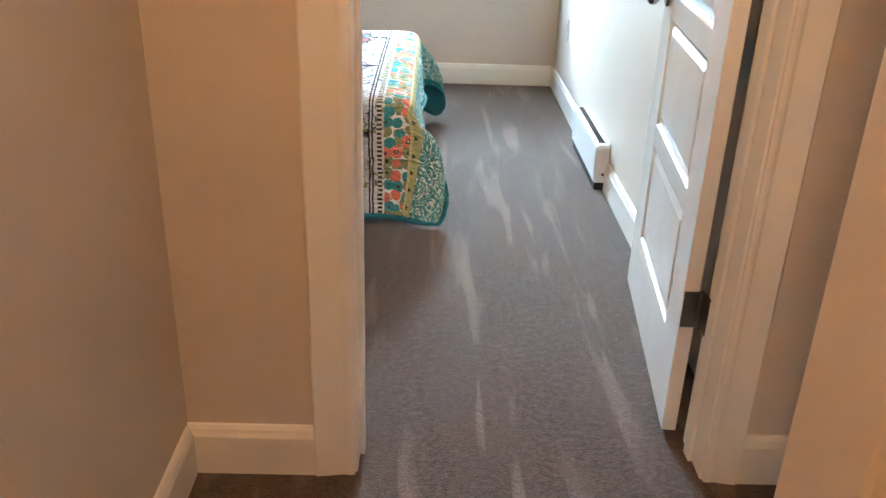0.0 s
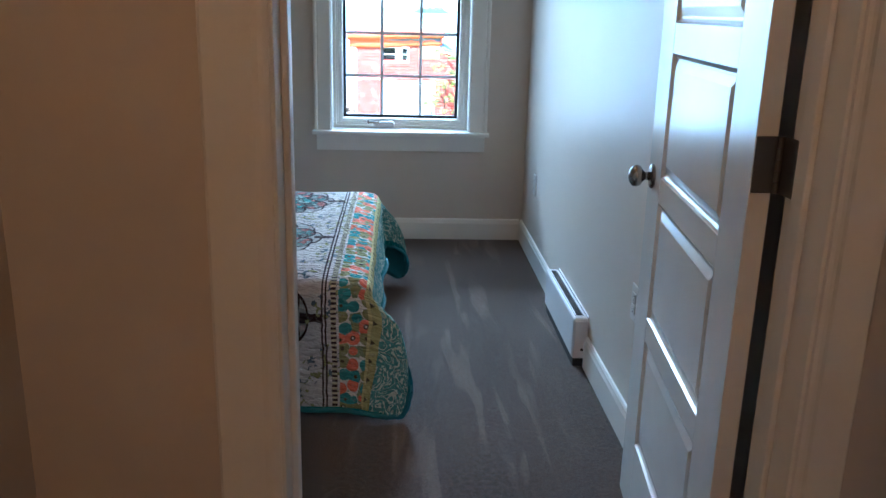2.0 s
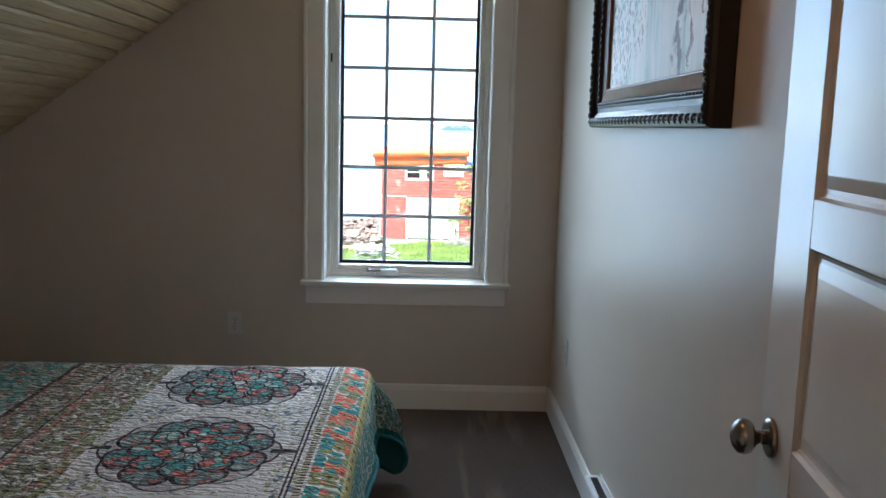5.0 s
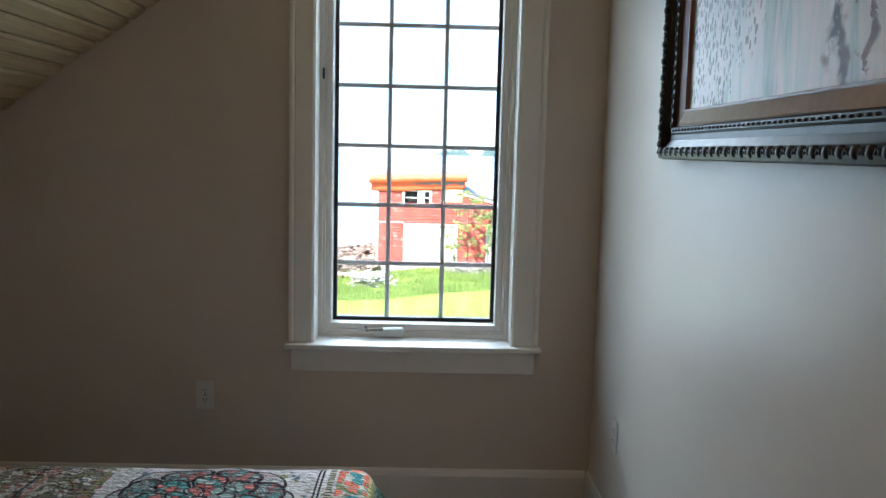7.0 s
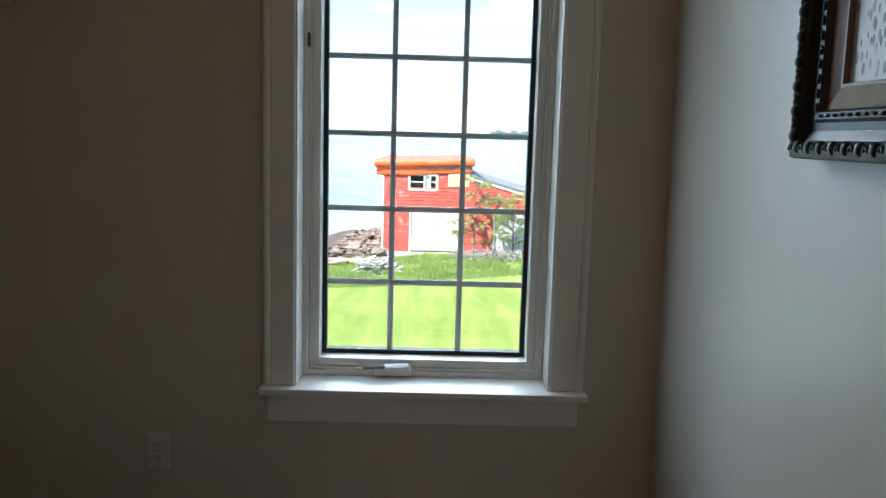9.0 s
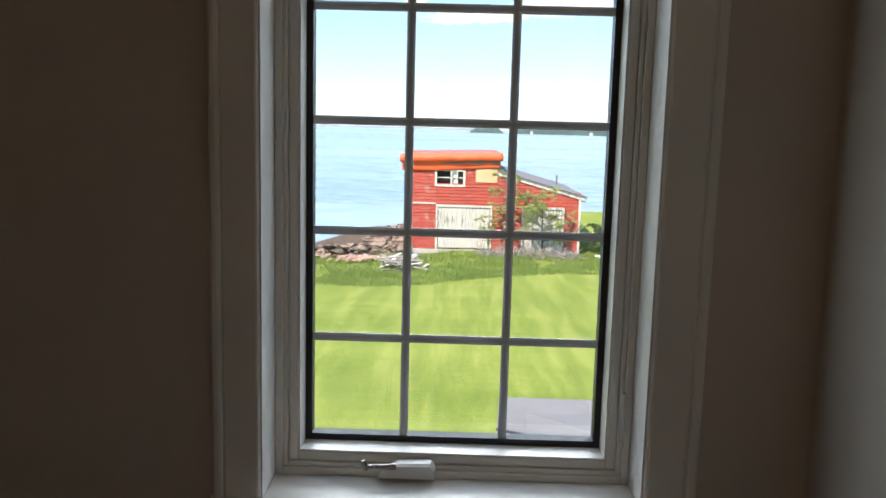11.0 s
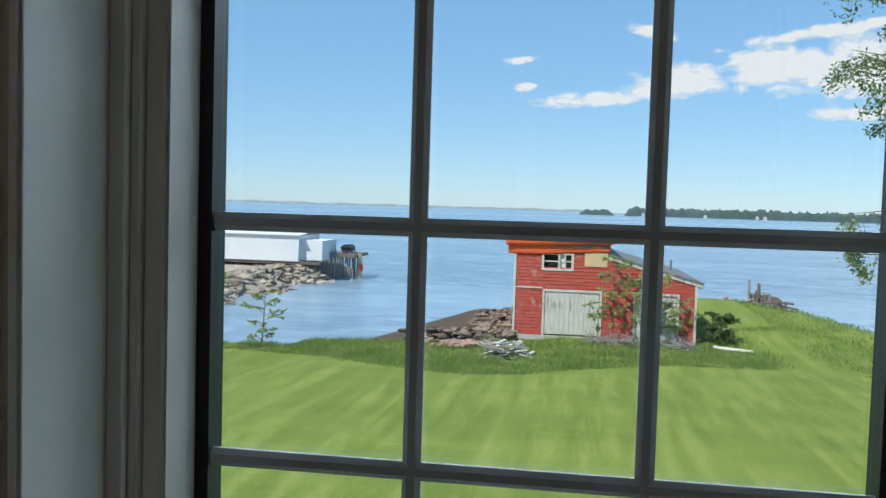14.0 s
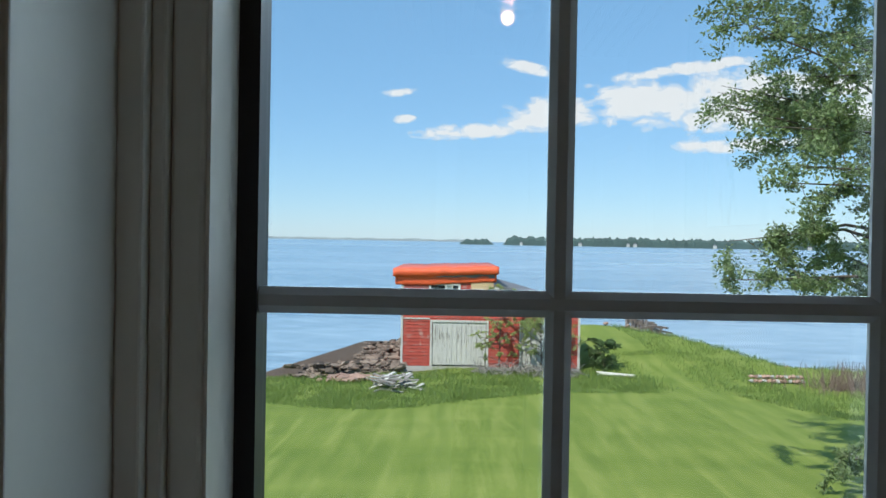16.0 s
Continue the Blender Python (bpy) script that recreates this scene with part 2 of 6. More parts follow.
    k.link(k.math("MULTIPLY_ADD", s, 1.0, 0.0), fl_v.inputs[0])
    k.link(t, fl_v.inputs[1])
    flower = k.voronoi(fl_v.outputs[0], 24, "F1", "Distance", 0.55)
    hue = k.split(k.voronoi(fl_v.outputs[0], 24, "F1", "Color", 0.55))
    bloom = k.mix(k.math("GREATER_THAN", hue[0], 0.36), (0.78, 0.20, 0.12), k.mix(k.math("GREATER_THAN", hue[1], 0.5), teal, olive))
    bloom = k.mix(k.math("LESS_THAN", flower, 0.20), bloom, (0.10, 0.08, 0.05))
    bloom = k.mix(k.math("LESS_THAN", flower, 0.09), bloom, (0.75, 0.70, 0.60))
    fl = k.mix(k.math("GREATER_THAN", k.math("ADD", flower, k.math("MULTIPLY", wob, 0.3)), 0.60), bloom, k.mix(k.math("GREATER_THAN", hue[2], 0.70), (0.72, 0.68, 0.61), (0.26, 0.30, 0.17)))
    c = k.mix(band(-0.040, 0.052), c, fl)
    tri = k.math("LESS_THAN", k.math("ABSOLUTE", k.math("SUBTRACT", k.math("FRACT", k.math("MULTIPLY", t, 15)), 0.5)), k.math("MULTIPLY", k.math("SUBTRACT", 0.080, s), 9.0))
    c = k.mix(band(0.052, 0.062), c, gold)
    c = k.mix(band(0.062, 0.092), c, k.mix(k.math("MULTIPLY", tri, band(0.064, 0.080)), (0.44, 0.40, 0.17), (0.09, 0.08, 0.05)))
    # teal scroll border with a plain binding
    curl_v = k.coords("UV", (1, 1, 1))
    curl = k.noise(curl_v, 17, 1, 0.4, 1.7)
    scroll = k.ramp(k.math("ABSOLUTE", k.math("SUBTRACT", k.math("FRACT", k.math("MULTIPLY", curl, 5.0)), 0.5)), [(0.13, 0.0), (0.2, 1.0)])
    c = k.mix(k.math("GREATER_THAN", s, 0.092), c, k.mix(k.math("MULTIPLY", scroll, 0.9), (0.58, 0.62, 0.52), (0.05, 0.26, 0.26)))
    hem = k.math("MAXIMUM", k.math("GREATER_THAN", s, 0.285), k.math("MAXIMUM", k.math("LESS_THAN", t, 3.394), k.math("GREATER_THAN", t, 5.628)))
    c = k.mix(hem, c, (0.02, 0.20, 0.21))
    c = k.mix(k.math("MULTIPLY", k.math("GREATER_THAN", fine, 0.6), 0.12), c, (0.85, 0.83, 0.80))
    # stitched relief
    puck = k.noise(k.coords("UV", (1.0, 2.3, 1)), 34, 2, 0.5, 0.6)
    stitch = k.math("ABSOLUTE", k.math("SINE", k.math("MULTIPLY_ADD", k.noise(uv, 13, 3), 9.0, k.math("MULTIPLY", t, math.pi / 0.026))))
    k.bump(k.math("ADD", puck, k.math("MULTIPLY", k.math("POWER", stitch, 0.6), 0.22)), 1.0, 0.018)
    k.bsdf.inputs["Specular IOR Level"].default_value = 0.2
    return k.done(c, 0.9)


def painting_cloth():
    """A pale winter wood in thin paint: streaks, frosted twigs and a dark stem."""
    k = Nodes("painting")
    v = k.coords("Object")
    _, y, z = k.split(v)
    streak = k.noise(k.coords("Object", (1, 8, 1.1), (0.25, 0, 0)), 2.4, 4, 0.6, 0.8)
    c = k.ramp(streak, [(0.30, (0.40, 0.58, 0.62)), (0.42, (0.72, 0.82, 0.86)), (0.55, (0.88, 0.88, 0.93)), (0.75, (0.90, 0.85, 0.91))])
    drops = k.node("ShaderNodeTexVoronoi")
    k.link(k.coords("Object", (0, 98, 44), (0.12, 0, 0)), drops.inputs["Vector"])
    drops.inputs["Scale"].default_value = 1.0
    tone = k.split(drops.outputs["Color"])
    drop = k.math("MULTIPLY", k.math("LESS_THAN", drops.outputs["Distance"], 0.50), k.math("GREATER_THAN", tone[0], 0.22))
    far = k.math("ADD", k.math("ABSOLUTE", k.math("SUBTRACT", y, 4.84)), k.math("MULTIPLY_ADD", k.noise(v, 6), 0.5, -0.25))
    mass = k.ramp(k.math("ADD", far, k.math("MULTIPLY", k.math("SUBTRACT", 1.85, z), 0.25)), [(0.10, 1.0), (0.30, 0.0)])
    dark = k.mix(tone[1], (0.10, 0.12, 0.16), (0.38, 0.44, 0.48))
    c = k.mix(k.math("MULTIPLY", drop, k.ramp(k.math("ADD", mass, k.math("MULTIPLY_ADD", tone[2], 0.8, -0.4)), [(0.40, 0.0), (0.55, 0.9)])), c, dark)
    stem = k.math("ABSOLUTE", k.math("SUBTRACT", k.math("ADD", y, k.math("MULTIPLY_ADD", k.noise(v, 3.2), 0.34, -0.17)), 4.24))
    c = k.mix(k.math("MULTIPLY", k.ramp(stem, [(0.012, 1.0), (0.026, 0.0)]), k.ramp(k.noise(v, 30), [(0.36, 0.0), (0.50, 1.0)])), c, (0.09, 0.06, 0.08))
    blot = k.math("MULTIPLY", k.ramp(k.math("ABSOLUTE", k.math("SUBTRACT", y, 4.12)), [(0.08, 1.0), (0.14, 0.0)]), k.ramp(k.noise(v, 13, 4, 0.7, 1.0), [(0.56, 0.0), (0.62, 0.95)]))
    c = k.mix(blot, c, (0.13, 0.05, 0.055))
    trunk = k.math("ABSOLUTE", k.math("SUBTRACT", k.math("ADD", y, k.math("MULTIPLY_ADD", k.noise(v, 2.0), 0.16, -0.08)), 4.52))
    c = k.mix(k.math("MULTIPLY", k.ramp(trunk, [(0.03, 0.75), (0.05, 0.0)]), k.ramp(k.noise(k.coords("Object", (1, 60, 5)), 1.0), [(0.42, 0.3), (0.58, 1.0)])), c, (0.33, 0.52, 0.54))
    k.bump(k.noise(v, 120, 3), 0.3, 0.003)
    return k.done(c, 0.5)


def glass_pane():
    k = Nodes("window_glass")
    k.bsdf.inputs["Transmission Weight"].default_value = 1.0
    k.bsdf.inputs["IOR"].default_value = 1.45
    return k.done((1, 1, 1), 0.0)


def lawn_grass():
    k = Nodes("lawn")
    v = k.coords("Object")
    mow = k.noise(k.coords("Object", (1.15, 0.11, 1), (0, 0, radians(-24))), 1.9, 4, 0.6, 0.5)
    patch, fine = k.noise(k.coords("Object", (0.35, 1.3, 1), (0, 0, radians(14))), 0.5, 4, 0.6), k.noise(v, 9, 4, 0.7)
    c = k.ramp(mow, [(0.34, (0.125, 0.18, 0.024)), (0.5, (0.19, 0.245, 0.040)), (0.64, (0.30, 0.335, 0.080))])
    c = k.mix(0.35, c, k.ramp(patch, [(0.35, (0.085, 0.14, 0.018)), (0.65, (0.25, 0.29, 0.065))]))
    c = k.mix(0.3, c, k.ramp(fine, [(0.3, (0.07, 0.115, 0.015)), (0.7, (0.21, 0.25, 0.06))]))
    # bare earth and shingle below the bank
    _, _, z = k.split(v)
    zz = k.math("MULTIPLY_ADD", k.math("ADD", z, k.math("MULTIPLY_ADD", k.noise(v, 0.9), 0.30, -0.15)), 4.0, 4.40 * 4.0)
    beach = k.ramp(zz, [(0.0, 1.0), (0.6, 0.0)])
    stones = k.noise(v, 5, 5, 0.75)
    c = k.mix(beach, c, k.ramp(stones, [(0.38, (0.050, 0.035, 0.024)), (0.62, (0.150, 0.108, 0.078))]))
    k.bump(k.math("ADD", fine, k.math("MULTIPLY", patch, 2.0)), 0.5, 0.06)
    k.bsdf.inputs["Specular IOR Level"].default_value = 0.2
    return k.done(c, 0.9)


def old_boards():
    """White paint peeling in upright streaks from grey wood."""
    k = Nodes("weathered_white_boards")
    v = k.coords("Object", (9, 9, 0.8))
    streak, wide = k.noise(v, 1.6, 5, 0.7), k.noise(k.coords("Object"), 1.1, 3)
    c = k.ramp(k.noise(v, 5, 3), [(0.3, (0.50, 0.48, 0.43)), (0.7, (0.64, 0.62, 0.57))])
    bare = k.ramp(k.math("ADD", streak, k.math("MULTIPLY_ADD", wide, 0.5, -0.25)), [(0.56, 0.0), (0.66, 0.85)])
    c = k.mix(bare, c, (0.17, 0.145, 0.12))
    k.bump(streak, 0.4, 0.01)
    return k.done(c, 0.8)


def stone(name, color, spread):
    """Broken stone: every piece its own shade."""
    k = Nodes(name)
    v = k.coords("Object")
    island = k.node("ShaderNodeNewGeometry").outputs["Random Per Island"]
    fine = k.noise(v, 9, 4, 0.7)
    c = k.ramp(k.math("MULTIPLY_ADD", island, 0.75, k.math("MULTIPLY", fine, 0.25)), [(0.1, tuple(q * (1 - spread) for q in color)), (0.9, tuple(q * (1 + spread) for q in color))])
    k.bump(fine, 0.6, 0.04)
    return k.done(c, 0.9)


def leafy(name, color, spread=0.35):
    """Thin leaves that let part of the light through."""
    k = Nodes(name)
    patch = k.noise(k.coords("Object"), 0.9, 3)
    island = k.node("ShaderNodeNewGeometry").outputs["Random Per Island"]
    c = k.ramp(k.math("MULTIPLY_ADD", island, 0.5, k.math("MULTIPLY", patch, 0.5)), [(0.2, tuple(v * (1 - spread) for v in color)), (0.8, tuple(v * (1 + spread) for v in color))])
    k.done(c, 0.55)
    thin = k.node("ShaderNodeBsdfTranslucent")
    k.link(c, thin.inputs["Color"])
    m = k.node("ShaderNodeMixShader")
    m.inputs[0].default_value = 0.42
    k.link(k.bsdf.outputs[0], m.inputs[1])
    k.link(thin.outputs[0], m.inputs[2])
    k.link(m.outputs[0], k.out.inputs["Surface"])
    return k.mat


def sea_water():
    k = Nodes("sea")
    v = k.coords("Object")
    far = k.noise(k.coords("Object", (0.003, 0.019, 1)), 1.0, 3, 0.5, 0.5)
    near = k.noise(k.coords("Object", (0.6, 1.6, 1)), 1.0, 4, 0.65)
    # paler bands and streaks paint the sky's sheen into the water's colour
    c = k.ramp(far, [(0.38, (0.12, 0.20, 0.28)), (0.62, (0.26, 0.36, 0.44))])
    lane = k.noise(k.coords("Object", (0.22, 0.55, 1), (0, 0, 0.25)), 1.0, 5, 0.7, 0.8)
    c = k.mix(k.ramp(lane, [(0.44, 0.0), (0.68, 0.6)]), c, (0.42, 0.53, 0.61))
    k.bump(near, 0.55, 0.12)
    return k.done(c, k.math("MULTIPLY_ADD", far, 0.25, 0.12))


def shingles(name, color, dark):
    """Painted shingles in courses of 0.152 m: each one its own shade, some worn bare."""
    k = Nodes(name)
    v = k.coords("Object")
    x, _, z = k.split(v)
    patch, fine = k.noise(v, 0.9, 4, 0.65), k.noise(v, 22, 3)
    row = k.math("FLOOR", k.math("DIVIDE", k.math("ADD", z, 4.10), 0.152))
    col = k.math("ADD", k.math("DIVIDE", x, 0.15), k.math("MULTIPLY", row, 0.37))
    cell = k.node("ShaderNodeCombineXYZ")
    k.link(k.math("FLOOR", col), cell.inputs[0])
    k.link(row, cell.inputs[1])
    rand = k.node("ShaderNodeTexWhiteNoise")
    k.link(cell.outputs[0], rand.inputs["Vector"])
    r, g, b = k.split(rand.outputs["Color"])
    c = k.mix(r, dark, color)
    c = k.mix(0.35, c, k.ramp(fine, [(0.3, dark), (0.7, color)]))
    worn = k.math("MULTIPLY", k.math("GREATER_THAN", k.math("ADD", g, k.math("MULTIPLY_ADD", patch, 1.3, -0.65)), 1.01), k.math("MULTIPLY_ADD", b, 0.4, 0.15))
    c = k.mix(worn, c, (0.50, 0.36, 0.31))
    gap = k.math("LESS_THAN", k.math("ABSOLUTE", k.math("SUBTRACT", k.math("FRACT", col), 0.5)), 0.06)
    c = k.mix(k.math("MULTIPLY", gap, 0.5), c, (0.16, 0.03, 0.02))
    low = k.math("LESS_THAN", k.math("FRACT", k.math("DIVIDE", k.math("ADD", z, 4.10), 0.152)), 0.16)
    c = k.mix(k.math("MULTIPLY", low, k.math("MULTIPLY_ADD", k.math("GREATER_THAN", k.math("ADD", b, k.math("MULTIPLY_ADD", patch, 0.8, -0.4)), 0.66), 0.5, 0.06)), c, (0.46, 0.32, 0.28))
    k.bump(fine, 0.3, 0.01)
    return k.done(c, 0.85)


# fair-weather clouds over the bay: centre x, height, half length, half thickness, rise
CLOUDS = [(60, 352, 170, 26, 0.06), (330, 408, 185, 52, 0.10), (640, 448, 210, 74, 0.02), (900, 455, 230, 105, 0.12), (760, 566, 230, 20, 0.16),
          (1000, 330, 330, 24, 0.05), (245, 560, 90, 20, -0.25), (-155, 475, 60, 14, 0.1), (-150, 388, 40, 14, 0.0), (1420, 480, 420, 110, 0.0), (2100, 420, 380, 90, 0.0)]


def cloud_sheet():
    k = Nodes("cloud")
    x, _, z = k.split(k.coords("Object"))
    puff = k.noise(k.coords("Object", (1 / 105, 1, 1 / 55)), 1.0, 8, 0.62, 0.3)
    wide = k.noise(k.coords("Object", (1 / 420, 1, 1 / 190)), 1.0, 3, 0.5, 0.6)
    mass = None
    for cx, cz, rx, rz, rise in CLOUDS:
        dx = k.math("SUBTRACT", x, float(cx))
        dz = k.math("SUBTRACT", k.math("MULTIPLY_ADD", dx, -rise, z), float(cz))
        w = k.math("SUBTRACT", 1.0, k.math("ADD", k.math("POWER", k.math("ABSOLUTE", k.math("DIVIDE", dx, rx)), 2.0), k.math("POWER", k.math("ABSOLUTE", k.math("DIVIDE", dz, rz)), 2.0)))
        mass = w if mass is None else k.math("MAXIMUM", mass, w)
    body = k.math("ADD", k.math("ADD", mass, 0.22), k.math("ADD", k.math("MULTIPLY_ADD", puff, 5.0, -2.5), k.math("MULTIPLY_ADD", wide, 1.6, -0.8)))
    a = k.math("MULTIPLY", k.ramp(body, [(0.0, 0.0), (0.35, 0.45), (0.85, 0.95)]), k.ramp(k.math("ADD", mass, 0.9), [(0.0, 0.0), (0.4, 1.0)]))
    glow = k.node("ShaderNodeEmission")
    k.feed(glow.inputs["Color"], k.ramp(body, [(0.2, (0.80, 0.90, 1.0)), (0.9, (1.0, 0.985, 0.97))]))
    glow.inputs["Strength"].default_value = 0.64
    clear = k.node("ShaderNodeBsdfTransparent")
    m = k.node("ShaderNodeMixShader")
    k.link(a, m.inputs[0])
    k.link(clear.outputs[0], m.inputs[1])
    k.link(glow.outputs[0], m.inputs[2])
    k.link(m.outputs[0], k.out.inputs["Surface"])
    return k.mat


WALL, CARPET, TRIM, PINE = paint_wall(), carpet_cloth(), trim_paint(), pine_boards()
CEILING_WHITE = plain("ceiling_paint", (0.78, 0.76, 0.72), 0.8, 0, 0.03)
DOOR_PAINT = trim_paint("door_paint", (0.78, 0.765, 0.735), 0.20)
VINYL = trim_paint("window_vinyl", (0.77, 0.73, 0.67), 0.35)
GRILLE = plain("grille_metal", (0.56, 0.57, 0.60), 0.4, 0.0, 0.05)
SPACER = plain("black_spacer", (0.012, 0.012, 0.014), 0.5)
GLASS = glass_pane()
NICKEL = plain("satin_nickel", (0.34, 0.31, 0.28), 0.26, 1.0, 0.06)
BRONZE = plain("dark_hinge_steel", (0.20, 0.18, 0.165), 0.42, 1.0, 0.1)
PLASTIC = plain("white_plastic", (0.66, 0.645, 0.62), 0.4, 0, 0.02)
HEATER_WHITE = plain("heater_enamel", (0.74, 0.735, 0.75), 0.35, 0, 0.02)
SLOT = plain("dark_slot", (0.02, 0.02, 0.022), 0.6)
FRAME_BLACK = plain("ebony_frame", (0.008, 0.007, 0.0065), 0.42, 0, 0.3, 20)
FRAME_WOOD = plain("reddish_wood", (0.20, 0.075, 0.035), 0.4, 0, 0.2, 14)
LINEN = plain("linen_liner", (0.36, 0.29, 0.22), 0.85, 0, 0.1, 30, 300, 0.4)
PAINTING, QUILT = painting_cloth(), quilt_cloth()
LINING = plain("teal_lining", (0.015, 0.14, 0.17), 0.8, 0, 0.12, 12, 150, 0.3)
MATTRESS = plain("mattress_ticking", (0.55, 0.53, 0.50), 0.8, 0, 0.06, 10, 160, 0.3)
BED_WOOD = plain("bed_frame_wood", (0.06, 0.035, 0.022), 0.5, 0, 0.2, 8)
LAMP_GLASS = plain("opal_glass", (0.8, 0.77, 0.7), 0.3, 0, 0.02)
LAWN, SEA = lawn_grass(), sea_water()
RED_SHINGLE = shingles("red_shingle", (0.50, 0.085, 0.056), (0.36, 0.052, 0.036))
OLD_WHITE = old_boards()
ROOF_GREY = plain("grey_roofing", (0.17, 0.17, 0.18), 0.9, 0, 0.2, 3, 30, 0.4, 0.01)
PALE_ROOF = plain("pale_grey_roofing", (0.13, 0.128, 0.132), 0.8, 0, 0.14, 2.5, 30, 0.4, 0.01)
TARP = plain("orange_tarp", (0.82, 0.125, 0.040), 0.42, 0, 0.14, 3, 14, 0.8, 0.05)
PLY = plain("bare_plywood", (0.60, 0.44, 0.25), 0.75, 0, 0.1, 3, 30, 0.2)
INSIDE_SHADE = plain("inside_shade", (0.02, 0.018, 0.016), 0.9)
CONCRETE = plain("old_concrete", (0.46, 0.44, 0.41), 0.9, 0, 0.15, 3, 30, 0.5, 0.02)
ROCK = stone("shore_rock", (0.165, 0.125, 0.095), 0.8)
WHARF_ROCK = stone("wharf_rock", (0.34, 0.285, 0.225), 0.5)
RED_ROCK = stone("red_sandstone", (0.33, 0.21, 0.16), 0.4)
GREY_WOOD = plain("driftwood", (0.27, 0.245, 0.22), 0.9, 0, 0.4, 4, 30, 0.5, 0.02)
DARK_WOOD = plain("wet_pile_wood", (0.15, 0.12, 0.095), 0.85, 0, 0.3, 3, 30, 0.5, 0.02)
LEAF = leafy("leaf", (0.215, 0.275, 0.115))
LEAF_DARK = leafy("leaf_dark", (0.15, 0.23, 0.085))
LEAF_PALE = leafy("leaf_pale", (0.40, 0.46, 0.17), 0.25)
BARK = plain("bark", (0.11, 0.085, 0.065), 0.95, 0, 0.3, 6, 40, 0.8, 0.02)
BLADE = leafy("tall_grass", (0.22, 0.30, 0.075), 0.18)
TWIG = plain("brown_twig", (0.20, 0.14, 0.11), 0.9, 0, 0.3, 2)
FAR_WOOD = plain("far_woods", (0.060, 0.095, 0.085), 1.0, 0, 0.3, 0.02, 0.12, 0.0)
# distance haze is painted into this shore's pale grey
HAZED_SHORE = plain("hazed_shore", (0.24, 0.27, 0.27), 1.0, 0, 0.15, 0.01, 0.05, 0.0)
WHITE_METAL = plain("white_siding", (0.72, 0.73, 0.72), 0.5, 0, 0.06, 0.6, 12, 0.1)
DARK_SHED = plain("dark_shed", (0.03, 0.035, 0.045), 0.6, 0, 0.1)
CAR_BLUE = plain("blue_car_paint", (0.02, 0.04, 0.10), 0.25, 0.3, 0.05)
CAR_GLASS = plain("dark_car_glass", (0.015, 0.018, 0.02), 0.08)
RUBBER = plain("rubber", (0.015, 0.015, 0.015), 0.85)
RED_FLOAT = plain("red_float", (0.75, 0.04, 0.03), 0.5)
CLOUD = cloud_sheet()

# ---- mesh helpers ----
def mesh_of(name, bm, material, smooth=False):
    data = bpy.data.meshes.new(name)
    bm.normal_update()
    bm.to_mesh(data)
    bm.free()
    data.materials.append(material)
    if smooth:
        data.polygons.foreach_set("use_smooth", [True] * len(data.polygons))
    return data


def solid(name, bm, material, label="", category="", group="", kind="", smooth=False):
    """One mesh as a thing of its own."""
    return tagged(new(name, mesh_of(name, bm, material, smooth)), label, category, group, kind)


def part(name, bm, material, parent, label="", smooth=False):
    ob = new(name, mesh_of(name, bm, material, smooth))
    ob.parent = parent
    ob.matrix_parent_inverse = Matrix.Translation(parent.matrix_world.translation).inverted() if parent.parent is None else Matrix()
    if label:
        ob["label"] = label
    return ob


def thing(name, at, label, category, group="", kind=""):
    """An empty at the thing's base, to carry its parts, which are built in world coordinates."""
    ob = new(name)
    ob.location = at
    ob.matrix_world = Matrix.Translation(at)
    ob.empty_display_size = 0.1
    return tagged(ob, label, category, group, kind)


def box(bm, x0, x1, y0, y1, z0, z1, bevel=0.0, m=None, segments=2):
    made = bmesh.ops.create_cube(bm, size=1.0)["verts"]
    bmesh.ops.scale(bm, vec=(x1 - x0, y1 - y0, z1 - z0), verts=made)
    bmesh.ops.translate(bm, vec=((x0 + x1) / 2, (y0 + y1) / 2, (z0 + z1) / 2), verts=made)
    if m is not None:
        bmesh.ops.transform(bm, matrix=m, verts=made)
    if bevel:
        edges = list({e for v in made for e in v.link_edges})
        bmesh.ops.bevel(bm, geom=edges, offset=bevel, segments=segments, profile=0.5, affect="EDGES")
    return bm


def boxed(*args, **kw):
    return box(bmesh.new(), *args, **kw)


def tube(bm, a, b, r0, r1=None, sides=12, caps=True):
    """A tapered rod from a to b."""
    a, b = Vector(a), Vector(b)
    r1 = r0 if r1 is None else r1
    turn = (b - a).to_track_quat("Z", "Y").to_matrix()
    rings = []
    for p, r in ((a, r0), (b, r1)):
        rings.append([bm.verts.new(p + turn @ Vector((math.cos(i * math.tau / sides) * r, math.sin(i * math.tau / sides) * r, 0))) for i in range(sides)])
    for i in range(sides):
        j = (i + 1) % sides
        bm.faces.new((rings[0][i], rings[0][j], rings[1][j], rings[1][i]))
    if caps:
        bm.faces.new(rings[0][::-1])
        bm.faces.new(rings[1])
    return bm


def lathe(bm, axis_from, axis_to, profile, sides=24):
    """A turned body: profile of (share of the axis, radius)."""
    a, b = Vector(axis_from), Vector(axis_to)
    turn = (b - a).to_track_quat("Z", "Y").to_matrix()
    rings = []
    for f, r in profile:
        rings.append([bm.verts.new(a.lerp(b, f) + turn @ Vector((math.cos(i * math.tau / sides) * r, math.sin(i * math.tau / sides) * r, 0))) for i in range(sides)])
    for p, q in zip(rings, rings[1:]):
        for i in range(sides):
            j = (i + 1) % sides
            bm.faces.new((p[i], p[j], q[j], q[i]))
    bm.faces.new(rings[0][::-1])
    bm.faces.new(rings[-1])
    return bm


